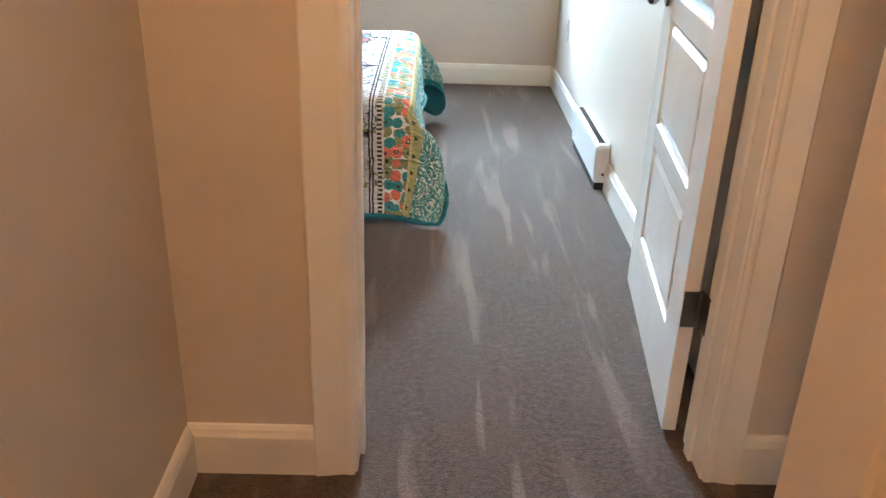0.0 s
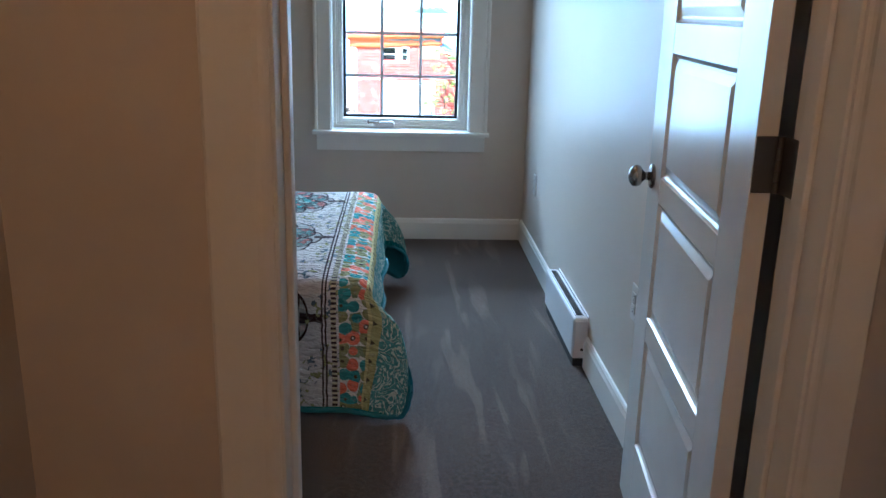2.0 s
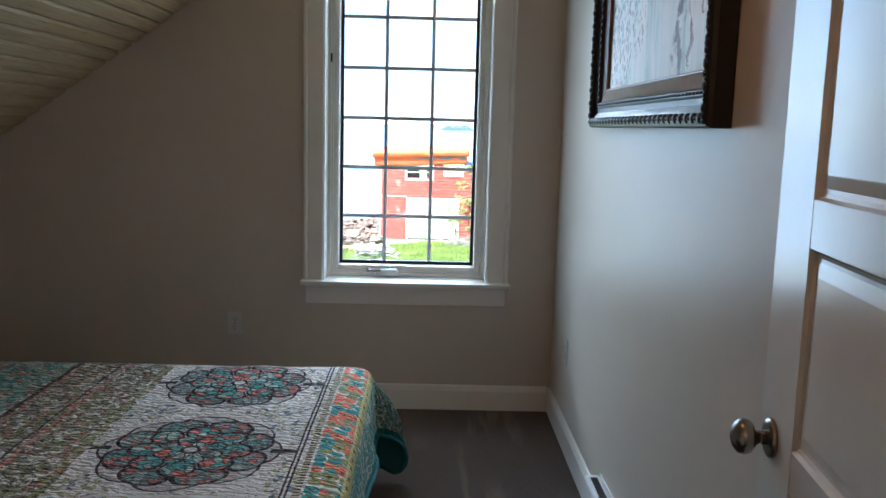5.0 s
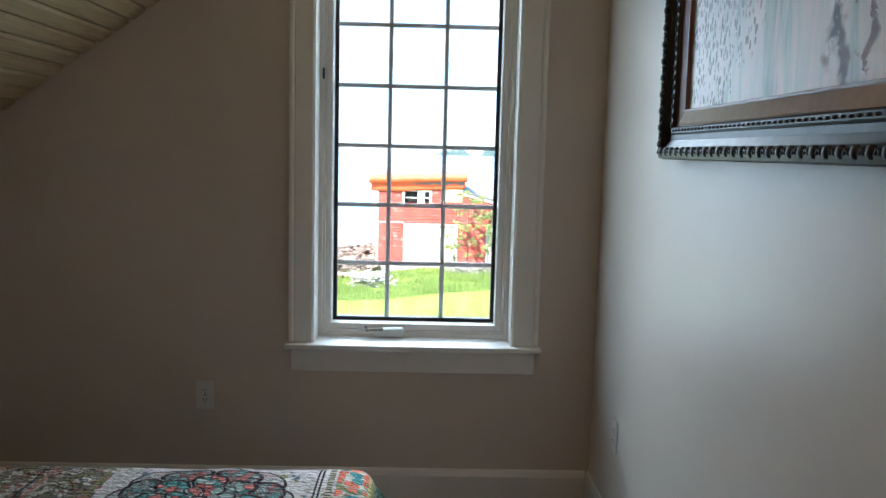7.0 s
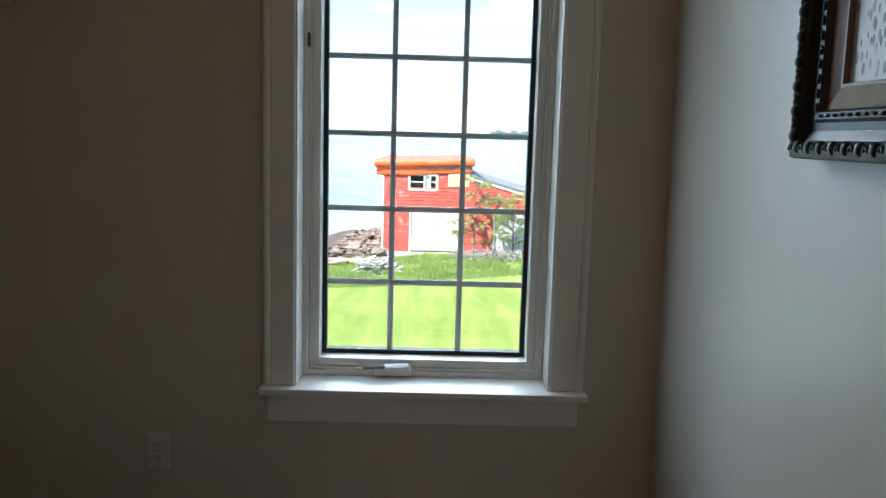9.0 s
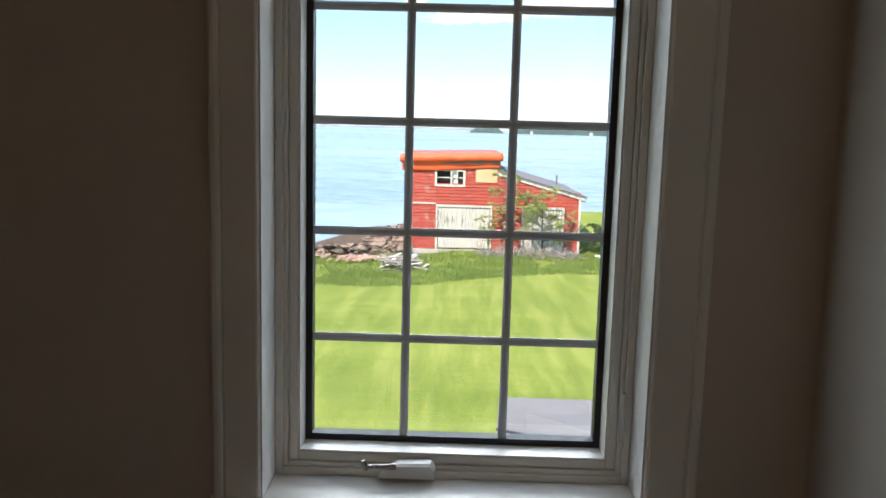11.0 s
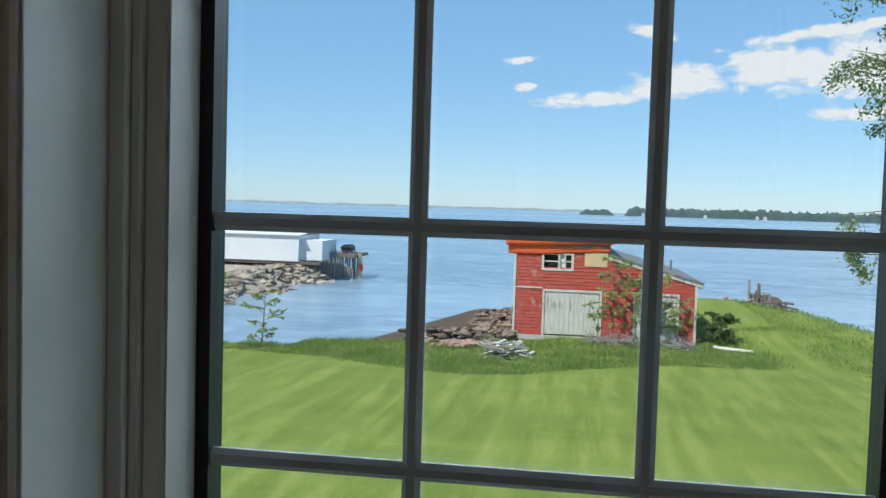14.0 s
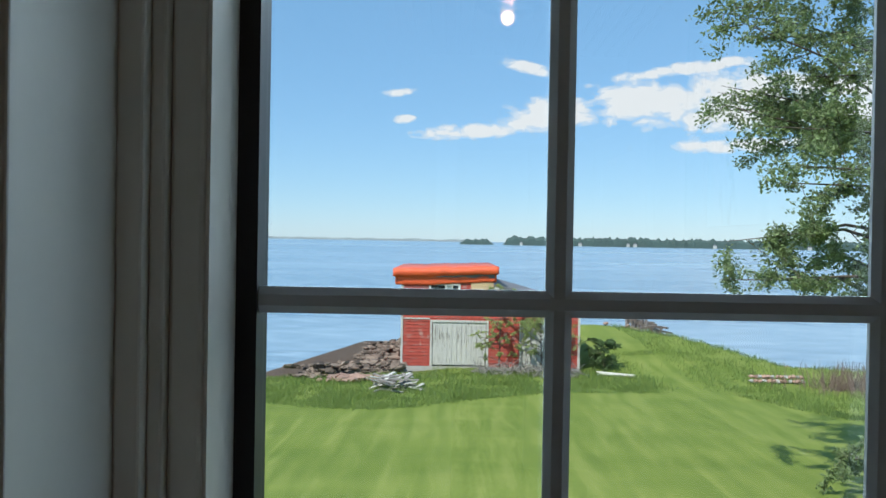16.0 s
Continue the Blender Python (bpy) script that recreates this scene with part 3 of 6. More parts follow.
def sweep(bm, profile, frames):
    """Joins the profile's points, placed by each of the frames, into a closed moulding with mitred ends."""
    rings = [[bm.verts.new(place(p)) for p in profile] for place in frames]
    n = len(profile)
    for p, q in zip(rings, rings[1:]):
        for i in range(n):
            j = (i + 1) % n
            bm.faces.new((p[i], p[j], q[j], q[i]))
    bm.faces.new(rings[0][::-1])
    bm.faces.new(rings[-1])
    bmesh.ops.recalc_face_normals(bm, faces=bm.faces[:])
    return bm


def plate(bm, corners, up):
    """A flat slab: polygon of corners, thickened along up."""
    low = [bm.verts.new(c) for c in corners]
    high = [bm.verts.new(Vector(c) + Vector(up)) for c in corners]
    n = len(low)
    bm.faces.new(low[::-1])
    bm.faces.new(high)
    for i in range(n):
        j = (i + 1) % n
        bm.faces.new((low[i], low[j], high[j], high[i]))
    bmesh.ops.recalc_face_normals(bm, faces=bm.faces[:])
    return bm


# ---- the house: plan in metres, x to the right wall, y towards the window ----
HALL_L, WALL_R = -0.391, 0.90
FRONT, ROOM = 2.36, 2.50            # two faces of the wall with the door
DOOR_L, DOOR_R, DOOR_TOP = -0.014, 0.772, 2.05
BACK, OUTER = 6.155, 6.42           # two faces of the window wall
KNEE, CEIL = -2.0, 2.50
WIN_L, WIN_R, WIN_B, WIN_T = -0.245, 0.553, 0.655, 2.27
SLOPE = 0.708
def roof_z(x):
    return 1.983 + SLOPE * (x + 0.87)
FLAT_X = -0.87 + (CEIL - 1.983) / SLOPE
HALL_BACK, HALL_R, HALL_CEIL = -1.7, 1.75, 2.44


def structure():
    slab = bmesh.new()
    box(slab, HALL_L - 0.12, HALL_R + 0.12, HALL_BACK - 0.1, FRONT, -0.25, 0.0)
    box(slab, KNEE - 0.14, WALL_R + 0.14, FRONT, OUTER - 0.01, -0.25, 0.0)
    solid("floor", slab, CARPET, "taupe cut-pile carpet with pale vacuum streaks", "floor", kind="structure")
    # wall with the door, seen from both spaces
    bm = bmesh.new()
    box(bm, KNEE - 0.14, DOOR_L - 0.02, FRONT, ROOM, 0, 2.6)
    box(bm, DOOR_R + 0.02, 1.88, FRONT, ROOM, 0, 2.6)
    box(bm, DOOR_L - 0.02, DOOR_R + 0.02, FRONT, ROOM, DOOR_TOP + 0.02, 2.6)
    solid("wall_south", bm, WALL, "greige painted wall with the bedroom doorway", "wall", kind="structure")
    # window wall
    bm = bmesh.new()
    box(bm, KNEE - 0.14, WIN_L - 0.014, BACK, OUTER, -3.4, 3.0)
    box(bm, WIN_R + 0.014, WALL_R + 0.14, BACK, OUTER, -3.4, 3.0)
    box(bm, WIN_L - 0.014, WIN_R + 0.014, BACK, OUTER, -3.4, WIN_B - 0.02)
    box(bm, WIN_L - 0.014, WIN_R + 0.014, BACK, OUTER, WIN_T + 0.012, 3.0)
    solid("wall_north", bm, WALL, "greige painted gable wall with the casement window", "wall", kind="structure")
    solid("wall_east", boxed(WALL_R, WALL_R + 0.14, ROOM, BACK, 0, 2.62), WALL, "greige painted bedroom wall", "wall", kind="structure")
    solid("wall_west", boxed(KNEE - 0.14, KNEE, ROOM, BACK, 0, roof_z(KNEE) + 0.05), WALL, "low greige knee wall under the slope", "wall", kind="structure")
    solid("hall_wall_west", boxed(HALL_L - 0.12, HALL_L, HALL_BACK, FRONT, 0, 2.6), WALL, "greige painted hall wall", "wall", kind="structure")
    solid("hall_wall_east", boxed(HALL_R, HALL_R + 0.12, HALL_BACK, FRONT, 0, 2.6), WALL, "greige painted hall wall", "wall", kind="structure")
    solid("hall_wall_south", boxed(HALL_L, HALL_R, HALL_BACK - 0.1, HALL_BACK, 0, 2.6), WALL, "greige painted hall wall", "wall", kind="structure")
    solid("hall_wall_end", boxed(0.487, HALL_R - 0.002, 1.35, 1.489, 0, 2.6, bevel=0.006), WALL, "painted end of a short hall wall", "wall", kind="structure")
    solid("hall_ceiling", boxed(HALL_L, HALL_R, HALL_BACK, FRONT, HALL_CEIL, 2.6), CEILING_WHITE, "white hall ceiling", "ceiling", kind="structure")
    # boarded ceiling, one mesh: slope boards and flat boards run along the room
    bm = bmesh.new()
    run = math.hypot(1, SLOPE)
    along = Vector((1, 0, SLOPE)) / run
    away = Vector((-SLOPE, 0, 1)) / run
    def board(p, q, normal):
        """one board with eased long edges, lying from p to q across its width"""
        w = (q - p).normalized()
        g = 0.0035
        prof = [p + w * g, p + w * 0.012 - normal * 0.009, q - w * 0.012 - normal * 0.009, q - w * g, q - w * g + normal * 0.012, p + w * g + normal * 0.012]
        sweep(bm, prof, [lambda v: Vector((v.x, ROOM, v.z)), lambda v: Vector((v.x, BACK, v.z))])
    start = Vector((KNEE - 0.05, 0, roof_z(KNEE - 0.05)))
    length = (FLAT_X - start.x) * run
    n = int(length / 0.076)
    for i in range(n):
        board(start + along * (i * length / n), start + along * ((i + 1) * length / n), away)
    m = 16
    for i in range(m):
        a = FLAT_X + (WALL_R - FLAT_X) * i / m
        board(Vector((a, 0, CEIL)), Vector((a + (WALL_R - FLAT_X) / m, 0, CEIL)), Vector((0, 0, 1)))
    back = [Vector((KNEE - 0.14, 0, roof_z(KNEE - 0.14) + 0.02)), Vector((FLAT_X, 0, CEIL + 0.02)), Vector((WALL_R + 0.14, 0, CEIL + 0.02)), Vector((WALL_R + 0.14, 0, CEIL + 0.14)), Vector((FLAT_X - 0.05, 0, CEIL + 0.14)), Vector((KNEE - 0.14, 0, roof_z(KNEE - 0.14) + 0.2))]
    sweep(bm, back, [lambda v: Vector((v.x, ROOM, v.z)), lambda v: Vector((v.x, BACK, v.z))])
    solid("ceiling", bm, PINE, "knotty pine boarded ceiling, sloped on one side", "ceiling", kind="structure")


BASE_PROFILE = [(0, 0), (0.016, 0), (0.016, 0.100), (0.0125, 0.110), (0.011, 0.118), (0.006, 0.126), (0, 0.128)]


def baseboard(a, b, out):
    """A run of baseboard along the floor from a to b (x, y), standing out by the way given."""
    o = Vector((*out, 0))
    bm = sweep(bmesh.new(), BASE_PROFILE, [lambda p: Vector((*a, p[1])) + o * p[0], lambda p: Vector((*b, p[1])) + o * p[0]])
    return solid("baseboard", bm, TRIM, "white painted baseboard with an eased top edge", "baseboard", kind="structure")


# casing across its width: (from the opening outwards, standing out of the wall)
CASING = [(0, 0), (0, 0.010), (0.006, 0.013), (0.012, 0.0135), (0.020, 0.011), (0.030, 0.0125), (0.060, 0.018), (0.074, 0.020), (0.078, 0.016), (0.078, 0)]


# flat board with an eased inner edge and a back band
FLAT_CASING = [(0, 0), (0, 0.014), (0.003, 0.018), (0.006, 0.019), (0.058, 0.019), (0.060, 0.0165), (0.062, 0.0165), (0.064, 0.022), (0.068, 0.0245), (0.074, 0.0245), (0.078, 0.021), (0.078, 0)]


def casing(name, x, y, z0, z1, side, face, width, parent=None, mitre=True, thick=1.0, profile=CASING):
    """An upright casing at x, spreading to the side (+1 or -1), on the wall face y that looks along face."""
    k = width / 0.078
    place = [lambda p: Vector((x + side * p[0] * k, y + face * p[1] * thick, z0)), lambda p: Vector((x + side * p[0] * k, y + face * p[1] * thick, z1 + (p[0] * k if mitre else 0)))]
    bm = sweep(bmesh.new(), profile, place)
    if parent is not None:
        return part(name, bm, TRIM, parent)
    return solid(name, bm, TRIM, "white moulded door casing", "door casing", kind="structure")


def head_casing(name, x0, x1, y, z, face, width, parent=None):
    k = width / 0.078
    place = [lambda p: Vector((x0 - p[0] * k, y + face * p[1], z + p[0] * k)), lambda p: Vector((x1 + p[0] * k, y + face * p[1], z + p[0] * k))]
    bm = sweep(bmesh.new(), CASING, place)
    if parent is not None:
        return part(name, bm, TRIM, parent)
    return solid(name, bm, TRIM, "white moulded head casing", "door casing", kind="structure")


def doorway():
    for face, y in ((-1, FRONT), (1, ROOM)):
        casing("door_casing", DOOR_L - 0.006, y, 0, DOOR_TOP + 0.006, -1, face, 0.090)
        casing("door_casing", DOOR_R + 0.006, y, 0, DOOR_TOP + 0.006, 1, face, 0.074)
        head_casing("door_casing", DOOR_L - 0.006, DOOR_R + 0.006, y, DOOR_TOP + 0.006, face, 0.076)
    frame_ob = thing("door_jamb", ((DOOR_L + DOOR_R) / 2, (FRONT + ROOM) / 2, 0), "white painted door jamb with stops", "door frame", kind="structure")
    part("jamb", boxed(DOOR_L - 0.02, DOOR_L, FRONT - 0.002, ROOM + 0.002, 0, DOOR_TOP, bevel=0.002), TRIM, frame_ob)
    part("jamb", boxed(DOOR_R, DOOR_R + 0.02, FRONT - 0.002, ROOM + 0.002, 0, DOOR_TOP, bevel=0.002), TRIM, frame_ob)
    part("jamb", boxed(DOOR_L - 0.02, DOOR_R + 0.02, FRONT - 0.002, ROOM + 0.002, DOOR_TOP, DOOR_TOP + 0.02), TRIM, frame_ob)
    part("stop", boxed(DOOR_L, DOOR_L + 0.011, FRONT + 0.06, FRONT + 0.10, 0, DOOR_TOP, bevel=0.003), TRIM, frame_ob)
    part("stop", boxed(DOOR_R - 0.011, DOOR_R, FRONT + 0.06, FRONT + 0.10, 0, DOOR_TOP, bevel=0.003), TRIM, frame_ob)


def panel_door():
    """The open five-panel door. Built along +y from its hinge edge, then turned about the hinge."""
    width, thick, height, low = 0.845, 0.035, 2.03, 0.012
    panels = [(0.230, 0.532), (0.594, 0.898), (0.962, 1.262), (1.332, 1.634), (1.704, 1.925)]
    turn = Matrix.Translation((0.758, 2.524, 0)) @ Matrix.Rotation(radians(-6.0), 4, "Z")
    door = thing("door", (0.758, 2.524, 0), "white five-panel door standing open against the wall", "door")
    # leaf coordinates: y along the width, x from the wall side (0) to the room side (-thick)
    p0, p1 = 0.148, width - 0.152
    def leaf(x0, x1, y0, y1, z0, z1, bevel=0.0015):
        return boxed(x0, x1, y0, y1, z0, z1, bevel=bevel, m=turn, segments=1)
    part("stile", leaf(-thick, 0, 0, p0, low, low + height), DOOR_PAINT, door)
    part("stile", leaf(-thick, 0, p1, width, low, low + height), DOOR_PAINT, door)
    zs = [low] + [z for ab in panels for z in ab] + [low + height]
    for z0, z1 in zip(zs[::2], zs[1::2]):
        part("rail", leaf(-thick + 0.0004, -0.0004, p0, p1, z0, z1, 0.0008), DOOR_PAINT, door)
    for z0, z1 in panels:
        bm = bmesh.new()
        # sunk moulding and a raised field, on both faces
        for face, s in ((-thick, 1), (0.0, -1)):
            d = [(0.0, 0.0), (0.004, 0.006), (0.010, 0.009), (0.016, 0.009), (0.034, 0.003), (0.036, 0.0025)]
            rings = []
            for inset, sunk in d:
                x = face + s * sunk
                rings.append([bm.verts.new(turn @ Vector((x, y, z))) for y, z in ((p0 + inset, z0 + inset), (p1 - inset, z0 + inset), (p1 - inset, z1 - inset), (p0 + inset, z1 - inset))])
            for a, b in zip(rings, rings[1:]):
                for i in range(4):
                    j = (i + 1) % 4
                    bm.faces.new((a[i], a[j], b[j], b[i]) if s > 0 else (a[j], a[i], b[i], b[j]))
            bm.faces.new(rings[-1] if s > 0 else rings[-1][::-1])
        bmesh.ops.recalc_face_normals(bm, faces=bm.faces[:])
        part("panel", bm, DOOR_PAINT, door)
    # knobs
    ky, kz = width - 0.062, 0.95
    for s, face in ((-1, -thick), (1, 0.0)):
        reach = 0.064 if s < 0 else 0.050
        a = turn @ Vector((face, ky, kz))
        b = turn @ Vector((face + s * reach, ky, kz))
        rose = lathe(bmesh.new(), a, a.lerp(b, 0.16), [(0, 0.031), (0.45, 0.032), (0.8, 0.029), (1.0, 0.020)], 32)
        rose_ob = part("rose", rose, NICKEL, door, "satin nickel rose", True)
        prof = [(0.12, 0.012), (0.30, 0.0105), (0.38, 0.012), (0.44, 0.018), (0.54, 0.0255), (0.68, 0.0285), (0.82, 0.0265), (0.93, 0.018), (0.985, 0.008), (1.0, 0.002)]
        part("knob", lathe(bmesh.new(), a, b, prof, 32), NICKEL, rose_ob, "round satin nickel knob", True)
    # three hinges with leaves and knuckles
    for hz in (0.31, 1.075, 1.80):
        hinge = bmesh.new()
        box(hinge, 0.7665, 0.7705, 2.452, 2.518, hz, hz + 0.092, bevel=0.001, segments=1)
        box(hinge, 0.722, 0.756, 2.519, 2.5225, hz, hz + 0.092, bevel=0.0012, segments=1)
        h = part("hinge", hinge, BRONZE, door, "dark satin steel hinge")
        for i in range(5):
            k = bmesh.new()
            tube(k, (0.7625, 2.5215, hz + i * 0.0185), (0.7625, 2.5215, hz + i * 0.0185 + 0.0175), 0.0065, sides=14)
            part("knuckle", k, BRONZE, h)


def window():
    """Casement window with grille bars, jamb liner, casing, stool and apron."""
    win = thing("window_1", ((WIN_L + WIN_R) / 2, BACK, WIN_B), "white casement window with a grille of small panes", "window", kind="structure")
    f0 = 6.268                                       # room face of the window frame
    # liner boards of the reveal
    for x0, x1 in ((WIN_L - 0.014, WIN_L), (WIN_R, WIN_R + 0.014)):
        part("jamb_liner", boxed(x0, x1, BACK - 0.012, OUTER - 0.02, WIN_B, WIN_T, bevel=0.0015), TRIM, win)
    part("jamb_liner", boxed(WIN_L - 0.014, WIN_R + 0.014, BACK - 0.004, OUTER - 0.02, WIN_T, WIN_T + 0.012), TRIM, win)
    # fixed frame
    L, R, B, T = WIN_L, WIN_R, WIN_B, WIN_T
    def ring(name, inset, w, y0, y1, mat, bev, bw=None):
        bw = w if bw is None else bw
        l, r, b, t = L + inset, R - inset, B + inset, T - inset
        part(name, boxed(l, l + w, y0, y1, b, t, bevel=bev), mat, win)
        part(name, boxed(r - w, r, y0, y1, b, t, bevel=bev), mat, win)
        part(name, boxed(l + w, r - w, y0 + 0.0006, y1, b, b + bw, bevel=bev), mat, win)
        part(name, boxed(l + w, r - w, y0 + 0.0006, y1, t - w, t, bevel=bev), mat, win)
    ring("window_frame", 0.0, 0.017, f0, 6.40, VINYL, 0.002)
    ring("window_frame_step", 0.0172, 0.010, f0 + 0.010, 6.40, VINYL, 0.002)
    ring("sash", 0.0275, 0.022, f0 + 0.018, 6.39, VINYL, 0.003)
    # sloped glazing bead
    l, r, b, t = L + 0.0495, R - 0.0495, B + 0.0495, T - 0.0495
    bead = [(-0.001, f0 + 0.022), (0.003, f0 + 0.020), (0.005, 6.330), (0.005, 6.385), (-0.001, 6.385)]
    for (ax, az), (bx, bz), (nx, nz) in (((l, b), (l, t), (1, 0)), ((r, b), (r, t), (-1, 0)), ((l, b), (r, b), (0, 1)), ((l, t), (r, t), (0, -1))):
        def corner(x, z, first):
            mx = (1 if first else -1) if nz else 0
            mz = (1 if first else -1) if nx else 0
            return lambda p: Vector((x + p[0] * (nx + mx), p[1], z + p[0] * (nz + mz)))
        part("glazing_bead", sweep(bmesh.new(), bead, [corner(ax, az, True), corner(bx, bz, False)]), VINYL, win)
    gl, gr, gb, gt = l + 0.005, r - 0.005, b + 0.005, t - 0.005
    for x0, x1, z0, z1 in ((gl, gl + 0.015, gb, gt), (gr - 0.015, gr, gb, gt), (gl + 0.015, gr - 0.015, gb, gb + 0.015), (gl + 0.015, gr - 0.015, gt - 0.015, gt)):
        part("spacer", boxed(x0, x1, 6.348, 6.384, z0, z1), SPACER, win, "black glazing spacer")
    pane = part("pane", boxed(gl + 0.0005, gr - 0.0005, 6.371, 6.375, gb + 0.0005, gt - 0.0005), GLASS, win, "clear window glass")
    pane.visible_shadow = False
    # grille bars with a raised middle
    bar = [(-0.0095, 0), (-0.0095, -0.004), (-0.004, -0.0085), (0.004, -0.0085), (0.0095, -0.004), (0.0095, 0)]
    for x in (0.039, 0.271):
        part("grille_bar", sweep(bmesh.new(), bar, [lambda p: Vector((x + p[0], 6.3615 + p[1], gb + 0.004)), lambda p: Vector((x + p[0], 6.3615 + p[1], gt - 0.004))]), GRILLE, win, "grey metal grille bar")
    z = 0.956
    while z < gt - 0.1:
        part("grille_bar", sweep(bmesh.new(), bar, [lambda p: Vector((gl - 0.004, 6.3610 + p[1] * 0.98, z + p[0])), lambda p: Vector((gr + 0.004, 6.3610 + p[1] * 0.98, z + p[0]))]), GRILLE, win, "grey metal grille bar")
        z += 0.2487
    # casing, stool, apron
    casing("window_casing", WIN_L - 0.004, BACK, WIN_B + 0.003, WIN_T, -1, -1, 0.098, win, True, 1.0, FLAT_CASING)
    casing("window_casing", WIN_R + 0.004, BACK, WIN_B + 0.003, WIN_T, 1, -1, 0.108, win, True, 1.0, FLAT_CASING)
    head_casing("window_casing", WIN_L - 0.001, WIN_R + 0.004, BACK, WIN_T, -1, 0.098, win)
    stool = bmesh.new()
    box(stool, WIN_L - 0.112, WIN_R + 0.122, 6.095, BACK - 0.001, WIN_B - 0.022, WIN_B, bevel=0.004)
    box(stool, WIN_L, WIN_R, BACK - 0.004, f0 + 0.02, WIN_B - 0.02, WIN_B - 0.0005)
    part("window_sill", stool, TRIM, win)
    part("apron", boxed(WIN_L - 0.090, WIN_R + 0.100, BACK - 0.017, BACK, 0.538, WIN_B - 0.022, bevel=0.002), TRIM, win)
    # folding crank on the bottom rail
    crank = bmesh.new()
    hood = [(-0.010, 0.006), (0.118, 0.006), (0.118, 0.030), (0.108, 0.043), (0.030, 0.040), (0.006, 0.028)]
    sweep(crank, hood, [lambda p: Vector((p[0], f0 + 0.008, WIN_B + p[1])), lambda p: Vector((p[0], f0 - 0.016, WIN_B + p[1])), lambda p: Vector((p[0] * 0.94 + 0.003, f0 - 0.026, WIN_B + 0.004 + p[1] * 0.80))])
    c = part("crank_operator", crank, PLASTIC, win, "white folding crank operator")
    arm = bmesh.new()
    tube(arm, (0.030, f0 - 0.024, WIN_B + 0.036), (-0.036, f0 - 0.026, WIN_B + 0.034), 0.007, 0.005, 10)
    tube(arm, (-0.036, f0 - 0.026, WIN_B + 0.028), (-0.043, f0 - 0.026, WIN_B + 0.050), 0.006, 0.005, 10)
    part("crank_handle", arm, NICKEL, win, "metal crank handle")
    for x, z in ((R - 0.020, 0.815), (L + 0.016, 1.74)):
        lever = bmesh.new()
        half = 0.022 if x < 0 else 0.055
        box(lever, x - 0.004, x + 0.004, f0 - 0.008, f0 + 0.012, z - half, z + half, bevel=0.003)
        part("lock_lever", lever, SLOT if x < 0 else PLASTIC, win, "small sash lock lever")


def outlet(at, out, size=(0.072, 0.117), group="wall outlets", rocker=False):
    """A wall plate with its two sockets. out: the way it faces."""
    base = thing("outlet", at, "white duplex outlet with its cover plate", "outlet", group)
    n = Vector((*out, 0))
    side = Vector((n.y, -n.x, 0))
    m = Matrix((( side.x, n.x, 0, at[0]), (side.y, n.y, 0, at[1]), (0, 0, 1, at[2]), (0, 0, 0, 1)))
    w, h = size
    part("cover_plate", boxed(-w / 2, w / 2, 0, 0.006, -h / 2, h / 2, bevel=0.0025, m=m), PLASTIC, base)
    for dz in (-0.0195, 0.0195):
        part("socket", boxed(-0.017, 0.017, 0.0055, 0.009, dz - 0.0145, dz + 0.0145, bevel=0.0015, m=m), PLASTIC, base)
        slots = bmesh.new()
        for dx in (-0.0065, 0.0065):
            box(slots, dx - 0.0013, dx + 0.0013, 0.0086, 0.0094, dz - 0.001, dz + 0.007, m=m)
        box(slots, -0.0025, 0.0025, 0.0086, 0.0094, dz - 0.0095, dz - 0.005, m=m)
        part("slot", slots, SLOT, base)
    part("screw", tube(bmesh.new(), m @ Vector((0, 0.005, 0)), m @ Vector((0, 0.0072, 0)), 0.003, sides=10), NICKEL, base)


